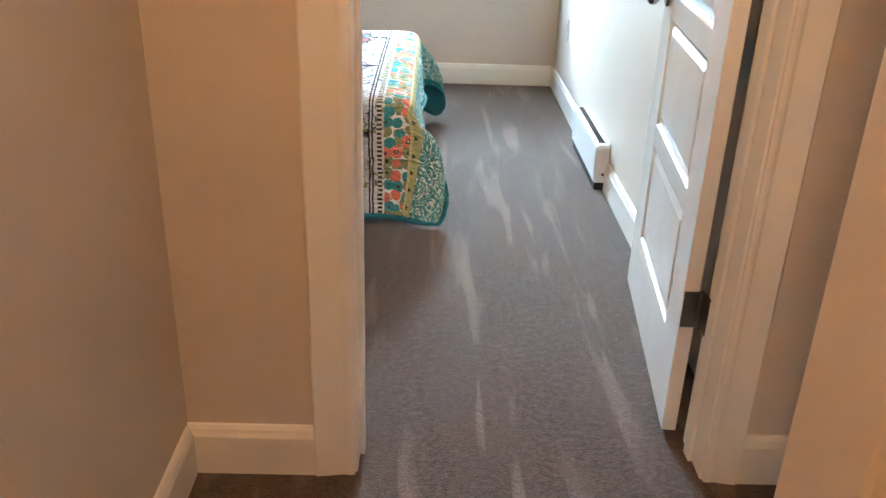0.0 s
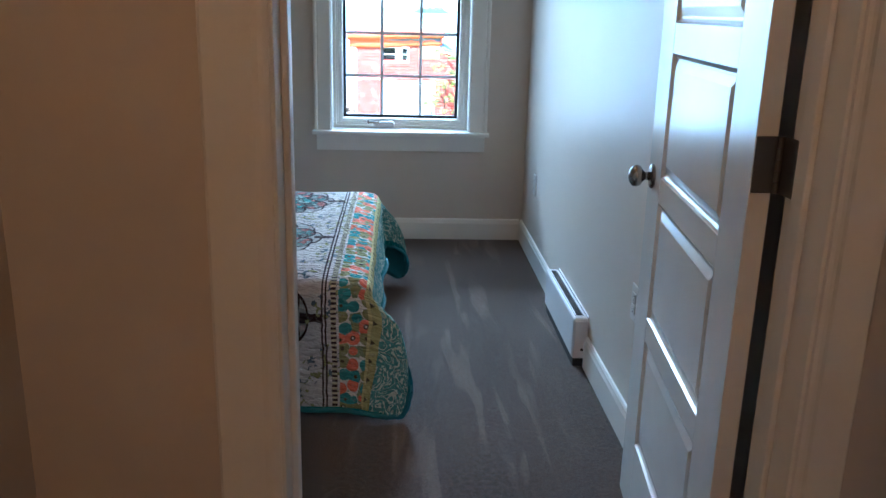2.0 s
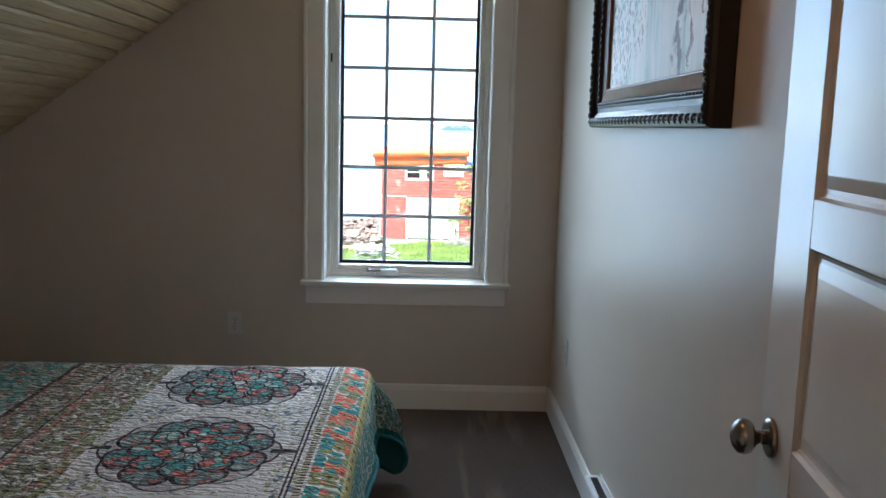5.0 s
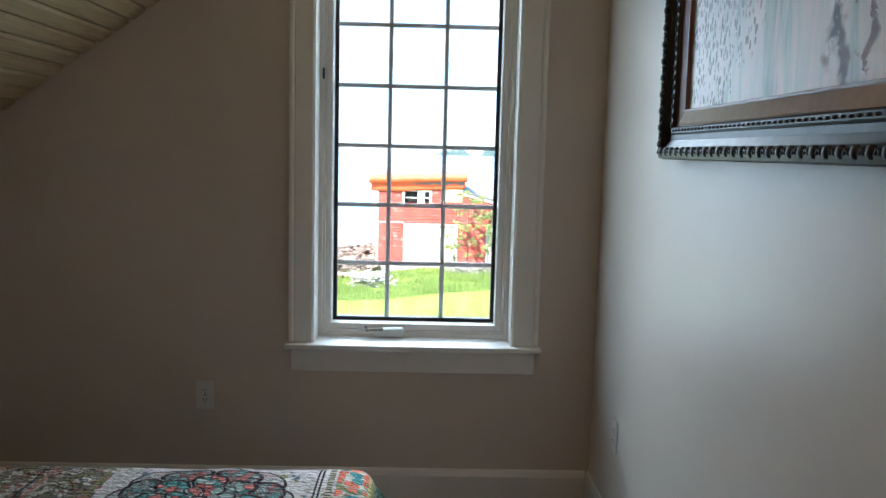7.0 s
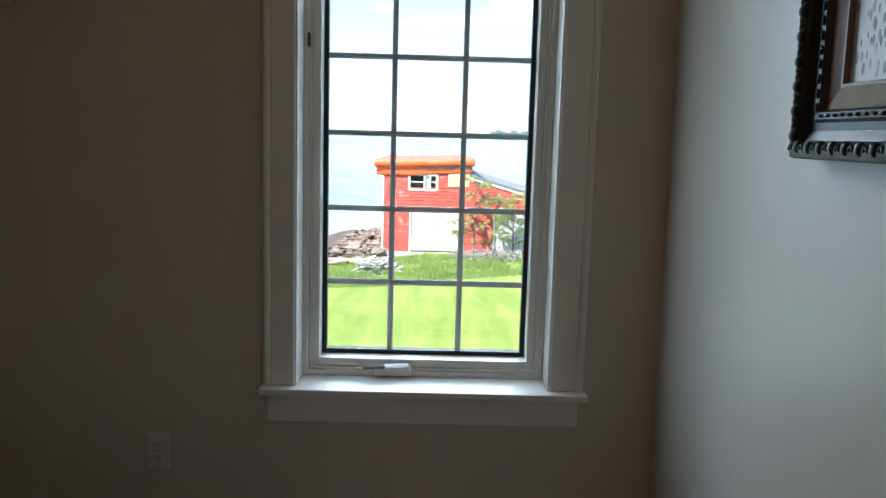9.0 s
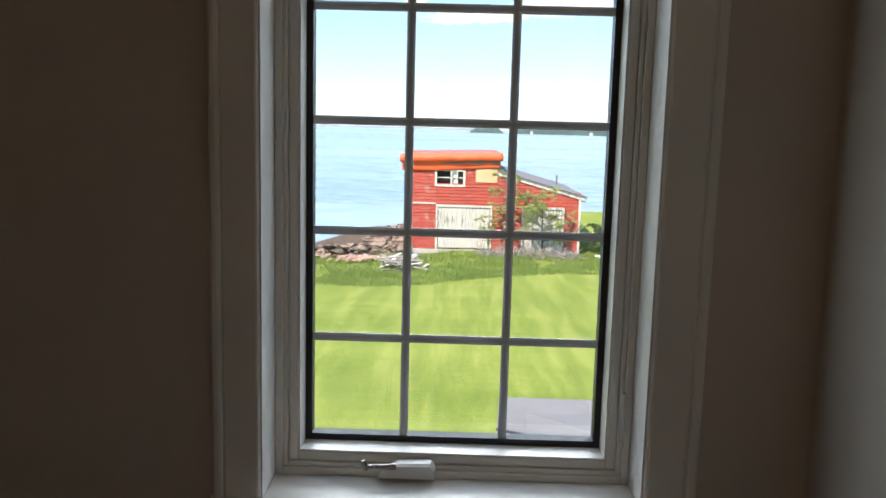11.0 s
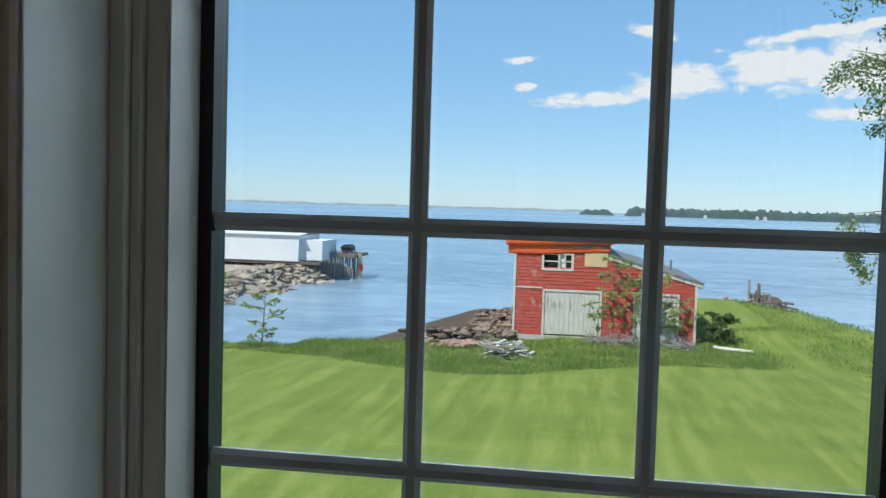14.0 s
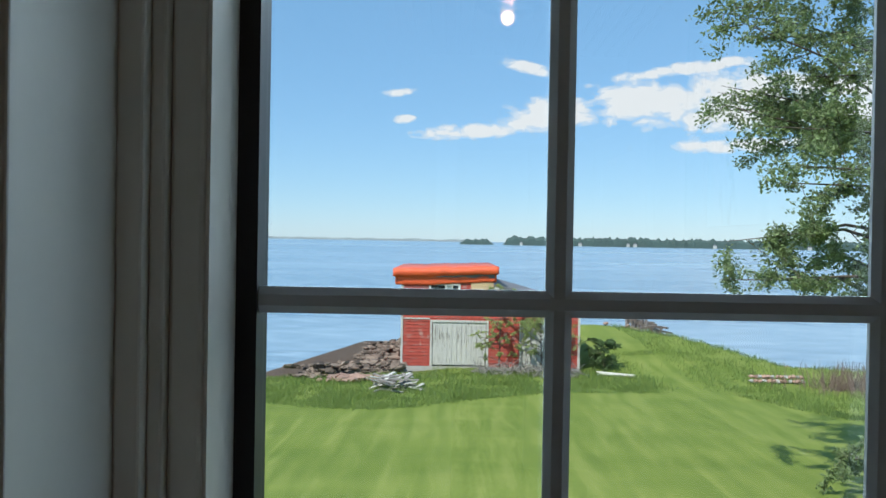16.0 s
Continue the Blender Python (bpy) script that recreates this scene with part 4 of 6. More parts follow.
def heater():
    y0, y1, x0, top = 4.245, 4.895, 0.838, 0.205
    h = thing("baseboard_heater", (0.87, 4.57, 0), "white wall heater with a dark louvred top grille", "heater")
    # shell, with a tray-shaped top opening
    bm = bmesh.new()
    box(bm, x0, WALL_R - 0.004, y0, y1, 0.034, top, bevel=0.014, segments=3)
    part("shell", bm, HEATER_WHITE, h)
    part("back_plate", boxed(WALL_R - 0.006, WALL_R - 0.0005, y0 + 0.01, y1 - 0.01, 0.02, top + 0.004), HEATER_WHITE, h)
    # dark strip stands in for the shade below the shell
    part("foot_shade_strip", boxed(x0 + 0.008, WALL_R - 0.008, y0 + 0.012, y1 - 0.012, 0.0, 0.036), SLOT, h, "dark strip put in for the shade under the shell")
    part("grille_tray", boxed(x0 + 0.014, WALL_R - 0.020, y0 + 0.035, y1 - 0.035, top - 0.004, top + 0.0012), SLOT, h, "dark grille opening")
    lip = bmesh.new()
    for a, b in ((x0 + 0.010, x0 + 0.015), (WALL_R - 0.021, WALL_R - 0.016)):
        box(lip, a, b, y0 + 0.03, y1 - 0.03, top - 0.002, top + 0.005, bevel=0.001, segments=1)
    part("lip", lip, HEATER_WHITE, h)
    n = 44
    data = None
    for i in range(n):
        y = y0 + 0.04 + (y1 - y0 - 0.08) * i / (n - 1)
        if data is None:
            s = part("louvre", boxed(x0 + 0.016, WALL_R - 0.022, -0.0016, 0.0016, top - 0.002, top + 0.0035), BRONZE, h)
            data = s.data
            s.location.y += y
        else:
            s = new("louvre", data)
            s.parent = h
            s.matrix_parent_inverse = Matrix.Translation(h.location).inverted()
            s.location.y = y
    part("end_cap", boxed(x0 + 0.004, WALL_R - 0.004, y0 - 0.002, y0 + 0.012, 0.036, top - 0.010, bevel=0.005), HEATER_WHITE, h)
    part("knob", tube(bmesh.new(), (WALL_R - 0.024, y0 - 0.006, 0.075), (WALL_R - 0.024, y0, 0.075), 0.006, sides=12), SLOT, h, "small dark thermostat knob")


def framed_picture():
    y0, y1, z0, z1 = 3.845, 5.165, 1.430, 2.33
    pic = thing("framed_painting", (WALL_R, (y0 + y1) / 2, z0), "pale winter landscape painting in a carved black frame", "painting")
    # frame section: inwards from the outer edge, standing out of the wall
    prof = [(0.0, 0.002), (0.0, 0.044), (0.004, 0.054), (0.016, 0.060), (0.028, 0.056), (0.034, 0.046), (0.052, 0.036), (0.066, 0.036), (0.072, 0.042), (0.084, 0.042), (0.090, 0.030), (0.090, 0.002)]
    liner = [(0.088, 0.003), (0.088, 0.031), (0.094, 0.031), (0.126, 0.024), (0.126, 0.003)]
    slip = [(0.126, 0.003), (0.126, 0.026), (0.132, 0.026), (0.134, 0.016), (0.134, 0.003)]
    sides = (((y0, z0), (y1, z0), (0, 1)), ((y1, z1), (y0, z1), (0, -1)), ((y0, z1), (y0, z0), (1, 0)), ((y1, z0), (y1, z1), (-1, 0)))
    for a, b, n in sides:
        run = Vector((b[0] - a[0], b[1] - a[1])).normalized()
        nn = Vector(n)
        def at(c, s):
            return lambda p: Vector((WALL_R - p[1], c[0] + (nn.x + s * run.x) * p[0], c[1] + (nn.y + s * run.y) * p[0]))
        rail = part("frame_rail", sweep(bmesh.new(), prof, [at(a, 1), at(b, -1)]), FRAME_BLACK, pic, "carved black frame rail")
        part("liner", sweep(bmesh.new(), liner, [at(a, 1), at(b, -1)]), LINEN if n[1] else FRAME_WOOD, pic, "tan linen liner" if n[1] else "reddish wood liner")
        part("slip", sweep(bmesh.new(), slip, [at(a, 1), at(b, -1)]), FRAME_WOOD, pic, "thin reddish wood slip")
        # carved beads along the outer roll, and a fine row inside
        length = Vector((b[0] - a[0], b[1] - a[1])).length
        beads = bmesh.new()
        count = int(length / 0.046)
        for i in range(count):
            d = 0.02 + (length - 0.04) * (i + 0.5) / count
            c = Vector((WALL_R - 0.056, a[0] + run.x * d + nn.x * 0.021, a[1] + run.y * d + nn.y * 0.021))
            made = bmesh.ops.create_icosphere(beads, subdivisions=2, radius=1.0)["verts"]
            lean = Matrix.Rotation(radians(28), 4, "X")
            sc = Matrix.Diagonal((0.009, 0.0125 if abs(run.x) else 0.013, 0.013 if abs(run.x) else 0.0125, 1))
            bmesh.ops.transform(beads, matrix=Matrix.Translation(c) @ lean @ sc, verts=made)
            gap = Vector((0, run.x, run.y)) * length / count * 0.5
            for turn in (-0.5, 0.5):
                made = bmesh.ops.create_icosphere(beads, subdivisions=1, radius=1.0)["verts"]
                sc = Matrix.Diagonal((0.0075, 0.0040 if abs(run.x) else 0.011, 0.011 if abs(run.x) else 0.0040, 1))
                bmesh.ops.transform(beads, matrix=Matrix.Translation(c + gap + Vector((0, run.x, run.y)) * turn * 0.010) @ Matrix.Rotation(turn * 1.2, 4, "X") @ sc, verts=made)
        small = int(length / 0.030)
        for i in range(small):
            d = 0.08 + (length - 0.16) * (i + 0.5) / small
            c = Vector((WALL_R - 0.043, a[0] + run.x * d + nn.x * 0.078, a[1] + run.y * d + nn.y * 0.078))
            made = bmesh.ops.create_icosphere(beads, subdivisions=1, radius=1.0)["verts"]
            sc = Matrix.Diagonal((0.004, 0.010 if abs(run.x) else 0.004, 0.004 if abs(run.x) else 0.010, 1))
            bmesh.ops.transform(beads, matrix=Matrix.Translation(c) @ sc, verts=made)
        b_ob = part("carved_edge", beads, FRAME_BLACK, pic, "carved beaded edge", True)
        tagged(b_ob, kind="stuff")
    part("canvas", boxed(WALL_R - 0.015, WALL_R - 0.004, y0 + 0.13, y1 - 0.13, z0 + 0.13, z1 - 0.13), PAINTING, pic, "pale blue and white painted canvas")


def bed():
    """Bed with its head at the low wall and its foot towards the door's side; the quilt hangs over three sides."""
    top, foot, near, far, head = 0.497, 0.015, 3.86, 5.20, -1.90
    b = thing("bed", (-0.9, 4.53, 0), "double bed with a dark frame and a pale mattress", "bed")
    part("mattress", boxed(head, foot - 0.03, near + 0.02, far - 0.02, 0.22, top - 0.012, bevel=0.05, segments=4), MATTRESS, b)
    part("side_rail", boxed(head, foot - 0.05, near + 0.035, near + 0.065, 0.12, 0.23, bevel=0.004), BED_WOOD, b)
    part("side_rail", boxed(head, foot - 0.05, far - 0.065, far - 0.035, 0.12, 0.23, bevel=0.004), BED_WOOD, b)
    part("foot_rail", boxed(foot - 0.08, foot - 0.05, near + 0.035, far - 0.035, 0.12, 0.23, bevel=0.004), BED_WOOD, b)
    for x in (head + 0.06, foot - 0.09):
        for y in (near + 0.06, far - 0.06):
            part("leg", tube(bmesh.new(), (x, y, 0.0), (x, y, 0.14), 0.024, 0.030, 14), BED_WOOD, b)
    # quilt, from its flat cloth coordinates
    drop_foot, drop_near, drop_far = 0.300, 0.480, 0.44
    ns, nt = 132, 132
    s0, s1, t0, t1 = head + 0.02, foot + drop_foot, near - drop_near, far + drop_far

    def drape(s, t):
        dx = max(0.0, s - foot)
        dy = (near - t) if t < near else (t - far if t > far else 0.0)
        sy = -1 if t < near else 1
        px, py = min(s, foot), min(max(t, near), far)
        r = math.hypot(dx, dy)
        puff = 0.005 * noise.noise(Vector((s * 7, t * 7, 1.0))) + 0.0035 * noise.noise(Vector((s * 24, t * 34, 4.0)))
        if r < 1e-6:
            edge = min(foot - s, t - near, far - t)
            return Vector((px, py, top + puff - 0.012 * math.exp(-max(0, edge) / 0.03)))
        wx, wy = dx / r, sy * dy / r
        bend = 0.050
        if r < bend * 1.5:
            a = r / bend
            out, fall, rest = bend * math.sin(min(a, 1.5)), bend * (1 - math.cos(min(a, 1.5))), 0.0
        else:
            rest = r - bend * 1.5
            out, fall = bend, bend * 0.93
        # the spare cloth at each corner stands out past the foot as a folded flap
        flap = max(0.0, 2 * abs(wx * wy)) ** 1.2
        lean = 0.05 + 0.05 * wx
        stand = 0.125 * flap * math.tanh(rest / 0.13)
        swing = 0.25 * flap
        x = px + wx * (out + rest * math.sin(lean)) + stand
        y = py + wy * (out + rest * math.sin(lean) * 0.8)
        if flap > 0 and wx > abs(wy):
            y += -sy * 0.030 * flap * min(1.0, rest * 8)
        z = top - 0.012 - fall - rest * math.cos(lean) * math.cos(swing)
        fold = min(1.0, rest * 4) * (0.010 * math.sin(t * 13 + 1) * wx * (1 - flap) + 0.010 * math.sin(s * 11) * abs(wy) * (1 - flap))
        x += fold * wx
        y += fold * wy
        if z < 0.016:
            y += wy * (0.016 - z) * 0.6
            z = 0.016
        return Vector((x + puff, y, z + puff))

    data = bpy.data.meshes.new("quilt")
    verts, uvs, faces = [], [], []
    for i in range(ns + 1):
        for j in range(nt + 1):
            s, t = s0 + (s1 - s0) * i / ns, t0 + (t1 - t0) * j / nt
            # rounded corners of the cloth
            for ct, sign in ((t0 + 0.13, -1), (t1 - 0.13, 1)):
                ds, dt = s - (s1 - 0.13), (t - ct) * sign
                if ds > 0 and dt > 0 and math.hypot(ds, dt) > 0.13:
                    shrink = 0.13 / math.hypot(ds, dt)
                    s, t = s1 - 0.13 + ds * shrink, ct + sign * dt * shrink
            verts.append(drape(s, t))
            uvs.append((s, t))
    for i in range(ns):
        for j in range(nt):
            a = i * (nt + 1) + j
            faces.append((a, a + nt + 1, a + nt + 2, a + 1))
    data.from_pydata(verts, [], faces)
    layer = data.uv_layers.new(name="UVMap")
    for poly in data.polygons:
        for li in poly.loop_indices:
            layer.data[li].uv = uvs[data.loops[li].vertex_index]
    data.materials.append(QUILT)
    data.materials.append(LINING)
    data.polygons.foreach_set("use_smooth", [True] * len(data.polygons))
    quilt = tagged(new("quilt", data), "white quilt with medallions and teal borders, lying on the bed", "quilt")
    edge = [verts[i * (nt + 1)] for i in range(ns + 1)] + [verts[ns * (nt + 1) + j] for j in range(nt + 1)] + [verts[i * (nt + 1) + nt] for i in range(ns, -1, -1)]
    hem = bmesh.new()
    for a, c in zip(edge, edge[1:]):
        if (a - c).length > 0.0005:
            tube(hem, a, c, 0.0085, sides=8, caps=False)
    part("binding", hem, LINING, quilt, "plain teal binding", True)
    thick = quilt.modifiers.new("thickness", "SOLIDIFY")
    thick.thickness, thick.offset, thick.material_offset, thick.material_offset_rim = 0.009, -1.0, 1, 1


def hall_light():
    l = thing("ceiling_light", (0.12, 0.75, HALL_CEIL), "round opal glass flush ceiling light, lit", "ceiling light")
    part("pan", lathe(bmesh.new(), (0.12, 0.75, HALL_CEIL), (0.12, 0.75, HALL_CEIL - 0.03), [(0, 0.16), (0.8, 0.16), (1, 0.15)], 32), NICKEL, l)
    part("finial", lathe(bmesh.new(), (0.12, 0.75, HALL_CEIL - 0.03), (0.12, 0.75, HALL_CEIL - 0.06), [(0, 0.05), (0.6, 0.045), (1, 0.01)], 20), LAMP_GLASS, l)



def room_light():
    l = thing("ceiling_light", (0.19, 3.5, CEIL), "small round flush ceiling light, lit", "ceiling light")
    part("pan", lathe(bmesh.new(), (0.19, 3.5, CEIL - 0.005), (0.19, 3.5, CEIL - 0.035), [(0, 0.13), (0.8, 0.13), (1, 0.12)], 32), NICKEL, l)
    part("socket", lathe(bmesh.new(), (0.19, 3.5, CEIL - 0.035), (0.19, 3.5, CEIL - 0.045), [(0, 0.04), (1, 0.03)], 20), LAMP_GLASS, l)


structure()
baseboard((HALL_L, HALL_BACK), (HALL_L, FRONT - 0.016), (1, 0))
baseboard((HALL_L, FRONT), (DOOR_L - 0.0965, FRONT), (0, -1))
baseboard((DOOR_R + 0.0805, FRONT), (HALL_R, FRONT), (0, -1))
baseboard((DOOR_L - 0.0965, ROOM), (KNEE, ROOM), (0, 1))
baseboard((KNEE, ROOM), (KNEE, BACK), (1, 0))
baseboard((KNEE + 0.016, BACK), (WALL_R - 0.016, BACK), (0, -1))
baseboard((WALL_R, ROOM + 0.02), (WALL_R, 4.243), (-1, 0))
baseboard((WALL_R, 4.897), (WALL_R, BACK - 0.0005), (-1, 0))
doorway()
panel_door()
window()
outlet((WALL_R, 3.665, 0.475), (-1, 0))
outlet((WALL_R, 5.72, 0.432), (-1, 0))
outlet((-0.687, BACK, 0.425), (0, -1))
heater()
framed_picture()
bed()
hall_light()
room_light()

# ---- outdoors ----
SEA_Z = -5.2
rnd = random.Random(7)


def shore(x, y):
    """How far inside the land a place lies, in metres (below 0: in the water)."""
    lawn = 38.2 - y + 0.6 * math.sin(x * 0.35)
    left = (x + 10.6 - 0.27 * (y - 43.3)) * 0.95
    right = (19.5 - 0.36 * (y - 38.8) - x) * 0.93
    if x > 14:
        lawn = max(lawn, 46.0 - y - 0.10 * (x - 14))
    return max(lawn, min(left, right, 61 - y))


def ground_z(x, y):
    base = -3.2 - 0.85 * min(1, max(0, (y - 7) / 27)) - 0.22 * min(1, max(0, (y - 34) / 8))
    base += 0.10 * math.sin(x * 0.21 + 1) * min(1, max(0, (y - 12) / 15))
    base += 0.35 * min(1, max(0, (x - 7) / 6)) * min(1, max(0, (y - 36) / 8)) + 0.50 * min(1, max(0, (x - 5.9) / 2.0)) * min(1, max(0, (y - 42) / 8))
    base += 0.05 * noise.noise(Vector((x * 0.4, y * 0.4, 0)))
    d = shore(x, y)
    wide = 1.4 if y < 39.5 else (1.4 + 9.6 * min(1, (y - 39.5) / 2.3) if x < 0 else 2.6)
    if d < wide:
        f = max(-1.0, d / wide)
        g = f * f * (3 - 2 * f) if f > 0 else f * 0.5
        if f > 0 and x < 0 and y > 39.5:
            g = f ** 0.68
        base = (SEA_Z - 0.12) + (base - SEA_Z + 0.12) * g if f > 0 else SEA_Z - 0.12 + f * 1.2
    return base


def terrain():
    xs = [-220, -120, -70, -48] + [-38 + i * 0.8 for i in range(96)] + [44, 60, 100, 220]
    ys = [-160, -60, -20, -4, 4, 6.2] + [7 + i * 1.0 for i in range(22)] + [29 + i * 0.6 for i in range(56)]
    verts = [(x, y, ground_z(x, y)) for x in xs for y in ys]
    n = len(ys)
    faces = [(i * n + j, (i + 1) * n + j, (i + 1) * n + j + 1, i * n + j + 1) for i in range(len(xs) - 1) for j in range(n - 1)]
    data = bpy.data.meshes.new("ground")
    data.from_pydata(verts, [], faces)
    data.materials.append(LAWN)
    data.polygons.foreach_set("use_smooth", [True] * len(data.polygons))
    tagged(new("ground", data), "mown green lawn running down to a brown shingle beach", "ground", kind="structure")
    bm = bmesh.new()
    vs = [bm.verts.new(p) for p in ((-4900, -300, SEA_Z), (4900, -300, SEA_Z), (4900, 4900, SEA_Z), (-4900, 4900, SEA_Z))]
    bm.faces.new(vs)
    solid("water", bm, SEA, "calm blue sea with light ripples", "water", kind="structure")


def ridge(name, x0, x1, y, low, high, material, label, seed, step):
    """A far strip of land with an uneven wooded outline, rounded in depth."""
    r = random.Random(seed)
    bm = bmesh.new()
    n = int((x1 - x0) / step)
    rows = []
    for i in range(n + 1):
        x = x0 + (x1 - x0) * i / n
        end = min(1, (min(i, n - i) + 0.3) / 3)
        h = (low + (high - low) * (0.5 + 0.5 * noise.noise(Vector((x * 0.008, seed, 0)))) + r.uniform(-0.16, 0.16) * high) * end
        rows.append([bm.verts.new((x, y, SEA_Z - 1)), bm.verts.new((x, y + 4, SEA_Z + h * 0.65)), bm.verts.new((x, y + 18, SEA_Z + h)), bm.verts.new((x, y + 60, SEA_Z - 1))])
    for a, b in zip(rows, rows[1:]):
        for k in range(3):
            bm.faces.new((a[k], b[k], b[k + 1], a[k + 1]))
    solid(name, bm, material, label, "far shore", kind="structure")


def distance():
    ridge("backdrop_island", 20, 82, 1500, 8, 11, FAR_WOOD, "far wooded islet on the horizon", 3, 4)
    ridge("backdrop_woods", 100, 1500, 1500, 13, 18, FAR_WOOD, "far wooded shore on the horizon", 4, 3)
    ridge("backdrop_shore", -2600, 150, 4300, 7, 15, HAZED_SHORE, "far shore on the horizon, haze put into its colour", 5, 30)
    for x, w in ((128, 7), (232, 9), (318, 7), (330, 9), (472, 8), (640, 9)):
        h = thing("far_house", (x, 1496, SEA_Z), "small white house on the far wooded shore", "house", "far houses")
        part("wall", boxed(x, x + w * 0.6, 1493, 1499, SEA_Z, SEA_Z + 5.2), OLD_WHITE, h)
        part("roof", sweep(bmesh.new(), [(x - 0.3, SEA_Z + 5.2), (x + w * 0.6 + 0.3, SEA_Z + 5.2), (x + w * 0.3, SEA_Z + 7.4)], [lambda p: Vector((p[0], 1492.7, p[1])), lambda p: Vector((p[0], 1499.5, p[1]))]), ROOF_GREY, h)
    bm = bmesh.new()
    bm.faces.new([bm.verts.new(p) for p in ((-900, 0, 60), (2600, 0, 60), (2600, 0, 900), (-900, 0, 900))])
    c = solid("backdrop_clouds", bm, CLOUD, "scattered white fair-weather clouds", "clouds", kind="structure")
    c.location = (0, 2700, 0)
    c.visible_shadow = False


def rock(bm, at, size, seed, flat=0.6):
    r = random.Random(seed)
    made = bmesh.ops.create_icosphere(bm, subdivisions=1, radius=1.0)["verts"]
    for v in made:
        v.co *= r.uniform(0.62, 1.18)
    m = Matrix.Translation(at) @ Matrix.Rotation(r.uniform(0, 6.3), 4, "Z") @ Matrix.Rotation(r.uniform(-0.5, 0.5), 4, "X") @ Matrix.Diagonal((size * r.uniform(0.8, 1.7), size, size * flat, 1))
    bmesh.ops.transform(bm, matrix=m, verts=made)


def rock_field(name, spots, size, material, label, seed, flat=0.5):
    """Rocks too many to count along the shore."""
    r = random.Random(seed)
    verts, faces = [], []
    for x, y, z in spots:
        bm = bmesh.new()
        rock(bm, Vector((x, y, z)), size * r.uniform(0.5, 1.5), r.randint(0, 99999), flat)
        base = len(verts)
        bm.verts.index_update()
        verts += [tuple(v.co) for v in bm.verts]
        faces += [tuple(base + v.index for v in f.verts) for f in bm.faces]
        bm.free()
    data = bpy.data.meshes.new(name)
    data.from_pydata(verts, [], faces)
    data.materials.append(material)
    return tagged(new(name, data), label, "rocks", kind="stuff")


def leaf_mesh(name, spots, size, material, parent, r, droop=0.3):
    """A crown of single leaves, each a bent blade of two faces."""
    verts, faces = [], []
    for p in spots:
        a = Vector((r.gauss(0, 1), r.gauss(0, 1), r.gauss(-droop, 0.7))).normalized()
        b = a.cross(Vector((r.gauss(0, 1), r.gauss(0, 1), r.gauss(0, 1)))).normalized()
        l = size * r.uniform(0.6, 1.3)
        up = a.cross(b) * l * 0.12
        base = len(verts)
        verts += [p, p + a * l * 0.5 + b * l * 0.24 + up, p + a * l, p + a * l * 0.5 - b * l * 0.24 + up]
        faces += [(base, base + 1, base + 2), (base, base + 2, base + 3)]
    data = bpy.data.meshes.new(name)
    data.from_pydata(verts, [], faces)
    data.materials.append(material)
    ob = new(name, data)
    ob.parent = parent
    ob.matrix_parent_inverse = Matrix.Translation(parent.location).inverted()
    return tagged(ob, kind="stuff")


def tree(at, height, spread, limbs, twigs, leaves, leaf, material, seed, label, category="tree", name="tree", trunk=0.16, first=0.2, lean=0.0, bare=0.0, side=None, low=0):
    r = random.Random(seed)
    at = Vector(at)
    t = thing(name, at, label, category)
    wood = bmesh.new()
    top = at + Vector((lean, 0, height))
    mids = [at.lerp(top, f) + Vector((r.uniform(-1, 1), r.uniform(-1, 1), 0)) * height * 0.012 for f in (0.25, 0.5, 0.75)]
    spine = [at - Vector((0, 0, 0.15)), *mids, top]
    for i in range(4):
        tube(wood, spine[i], spine[i + 1], trunk * (1 - i * 0.22), trunk * (1 - (i + 1) * 0.22), 10, False)
    part("trunk", wood, BARK, t)
    spots = []
    for i in range(limbs):
        f = first + (0.97 - first) * (i + r.random()) / limbs if i >= low else 0.05 + 0.025 * i
        k = min(3.999, f * 4)
        root = spine[int(k)].lerp(spine[int(k) + 1], k - int(k))
        turn = r.uniform(0, math.tau) if side is None or r.random() > 0.45 else side + r.uniform(-0.7, 0.7)
        reach = spread * (0.55 + 0.6 * math.sin(math.pi * min(1, max(0, f - first) / (1.02 - first) * 0.8 + 0.18))) * r.uniform(0.65, 1.1)
        reach *= 0.62 if i < low else 1.0
        rise = r.uniform(0.05, 0.55) if f > 0.45 else r.uniform(-0.08, 0.25)
        tip = root + Vector((math.cos(turn) * reach, math.sin(turn) * reach, reach * rise))
        bend = root.lerp(tip, 0.5) + Vector((r.uniform(-0.1, 0.1), r.uniform(-0.1, 0.1), 0.10)) * reach
        limb = bmesh.new()
        w = trunk * 0.27 * (1.1 - f)
        tube(limb, root, bend, w + 0.008, w * 0.6 + 0.006, 7, False)
        tube(limb, bend, tip, w * 0.6 + 0.006, 0.005, 7, False)
        for j in range(twigs):
            g = r.uniform(0.30, 1.0)
            s = root.lerp(bend, g * 2) if g < 0.5 else bend.lerp(tip, g * 2 - 1)
            e = s + Vector((r.gauss(0, 1), r.gauss(0, 1), r.gauss(-0.05, 0.6))).normalized() * reach * r.uniform(0.12, 0.34)
            tube(limb, s, e, 0.010, 0.003, 4, False)
            if r.random() < bare:
                continue
            n = int(leaves * r.uniform(0.5, 1.5))
            for _ in range(n):
                q = s.lerp(e, r.uniform(0.25, 1.05))
                spots.append(q + Vector((r.gauss(0, 1), r.gauss(0, 1), r.gauss(0, 0.8))) * reach * 0.024)
        part("limb", limb, BARK, t)
    leaf_mesh("crown", spots, leaf, material, t, r)
    return t


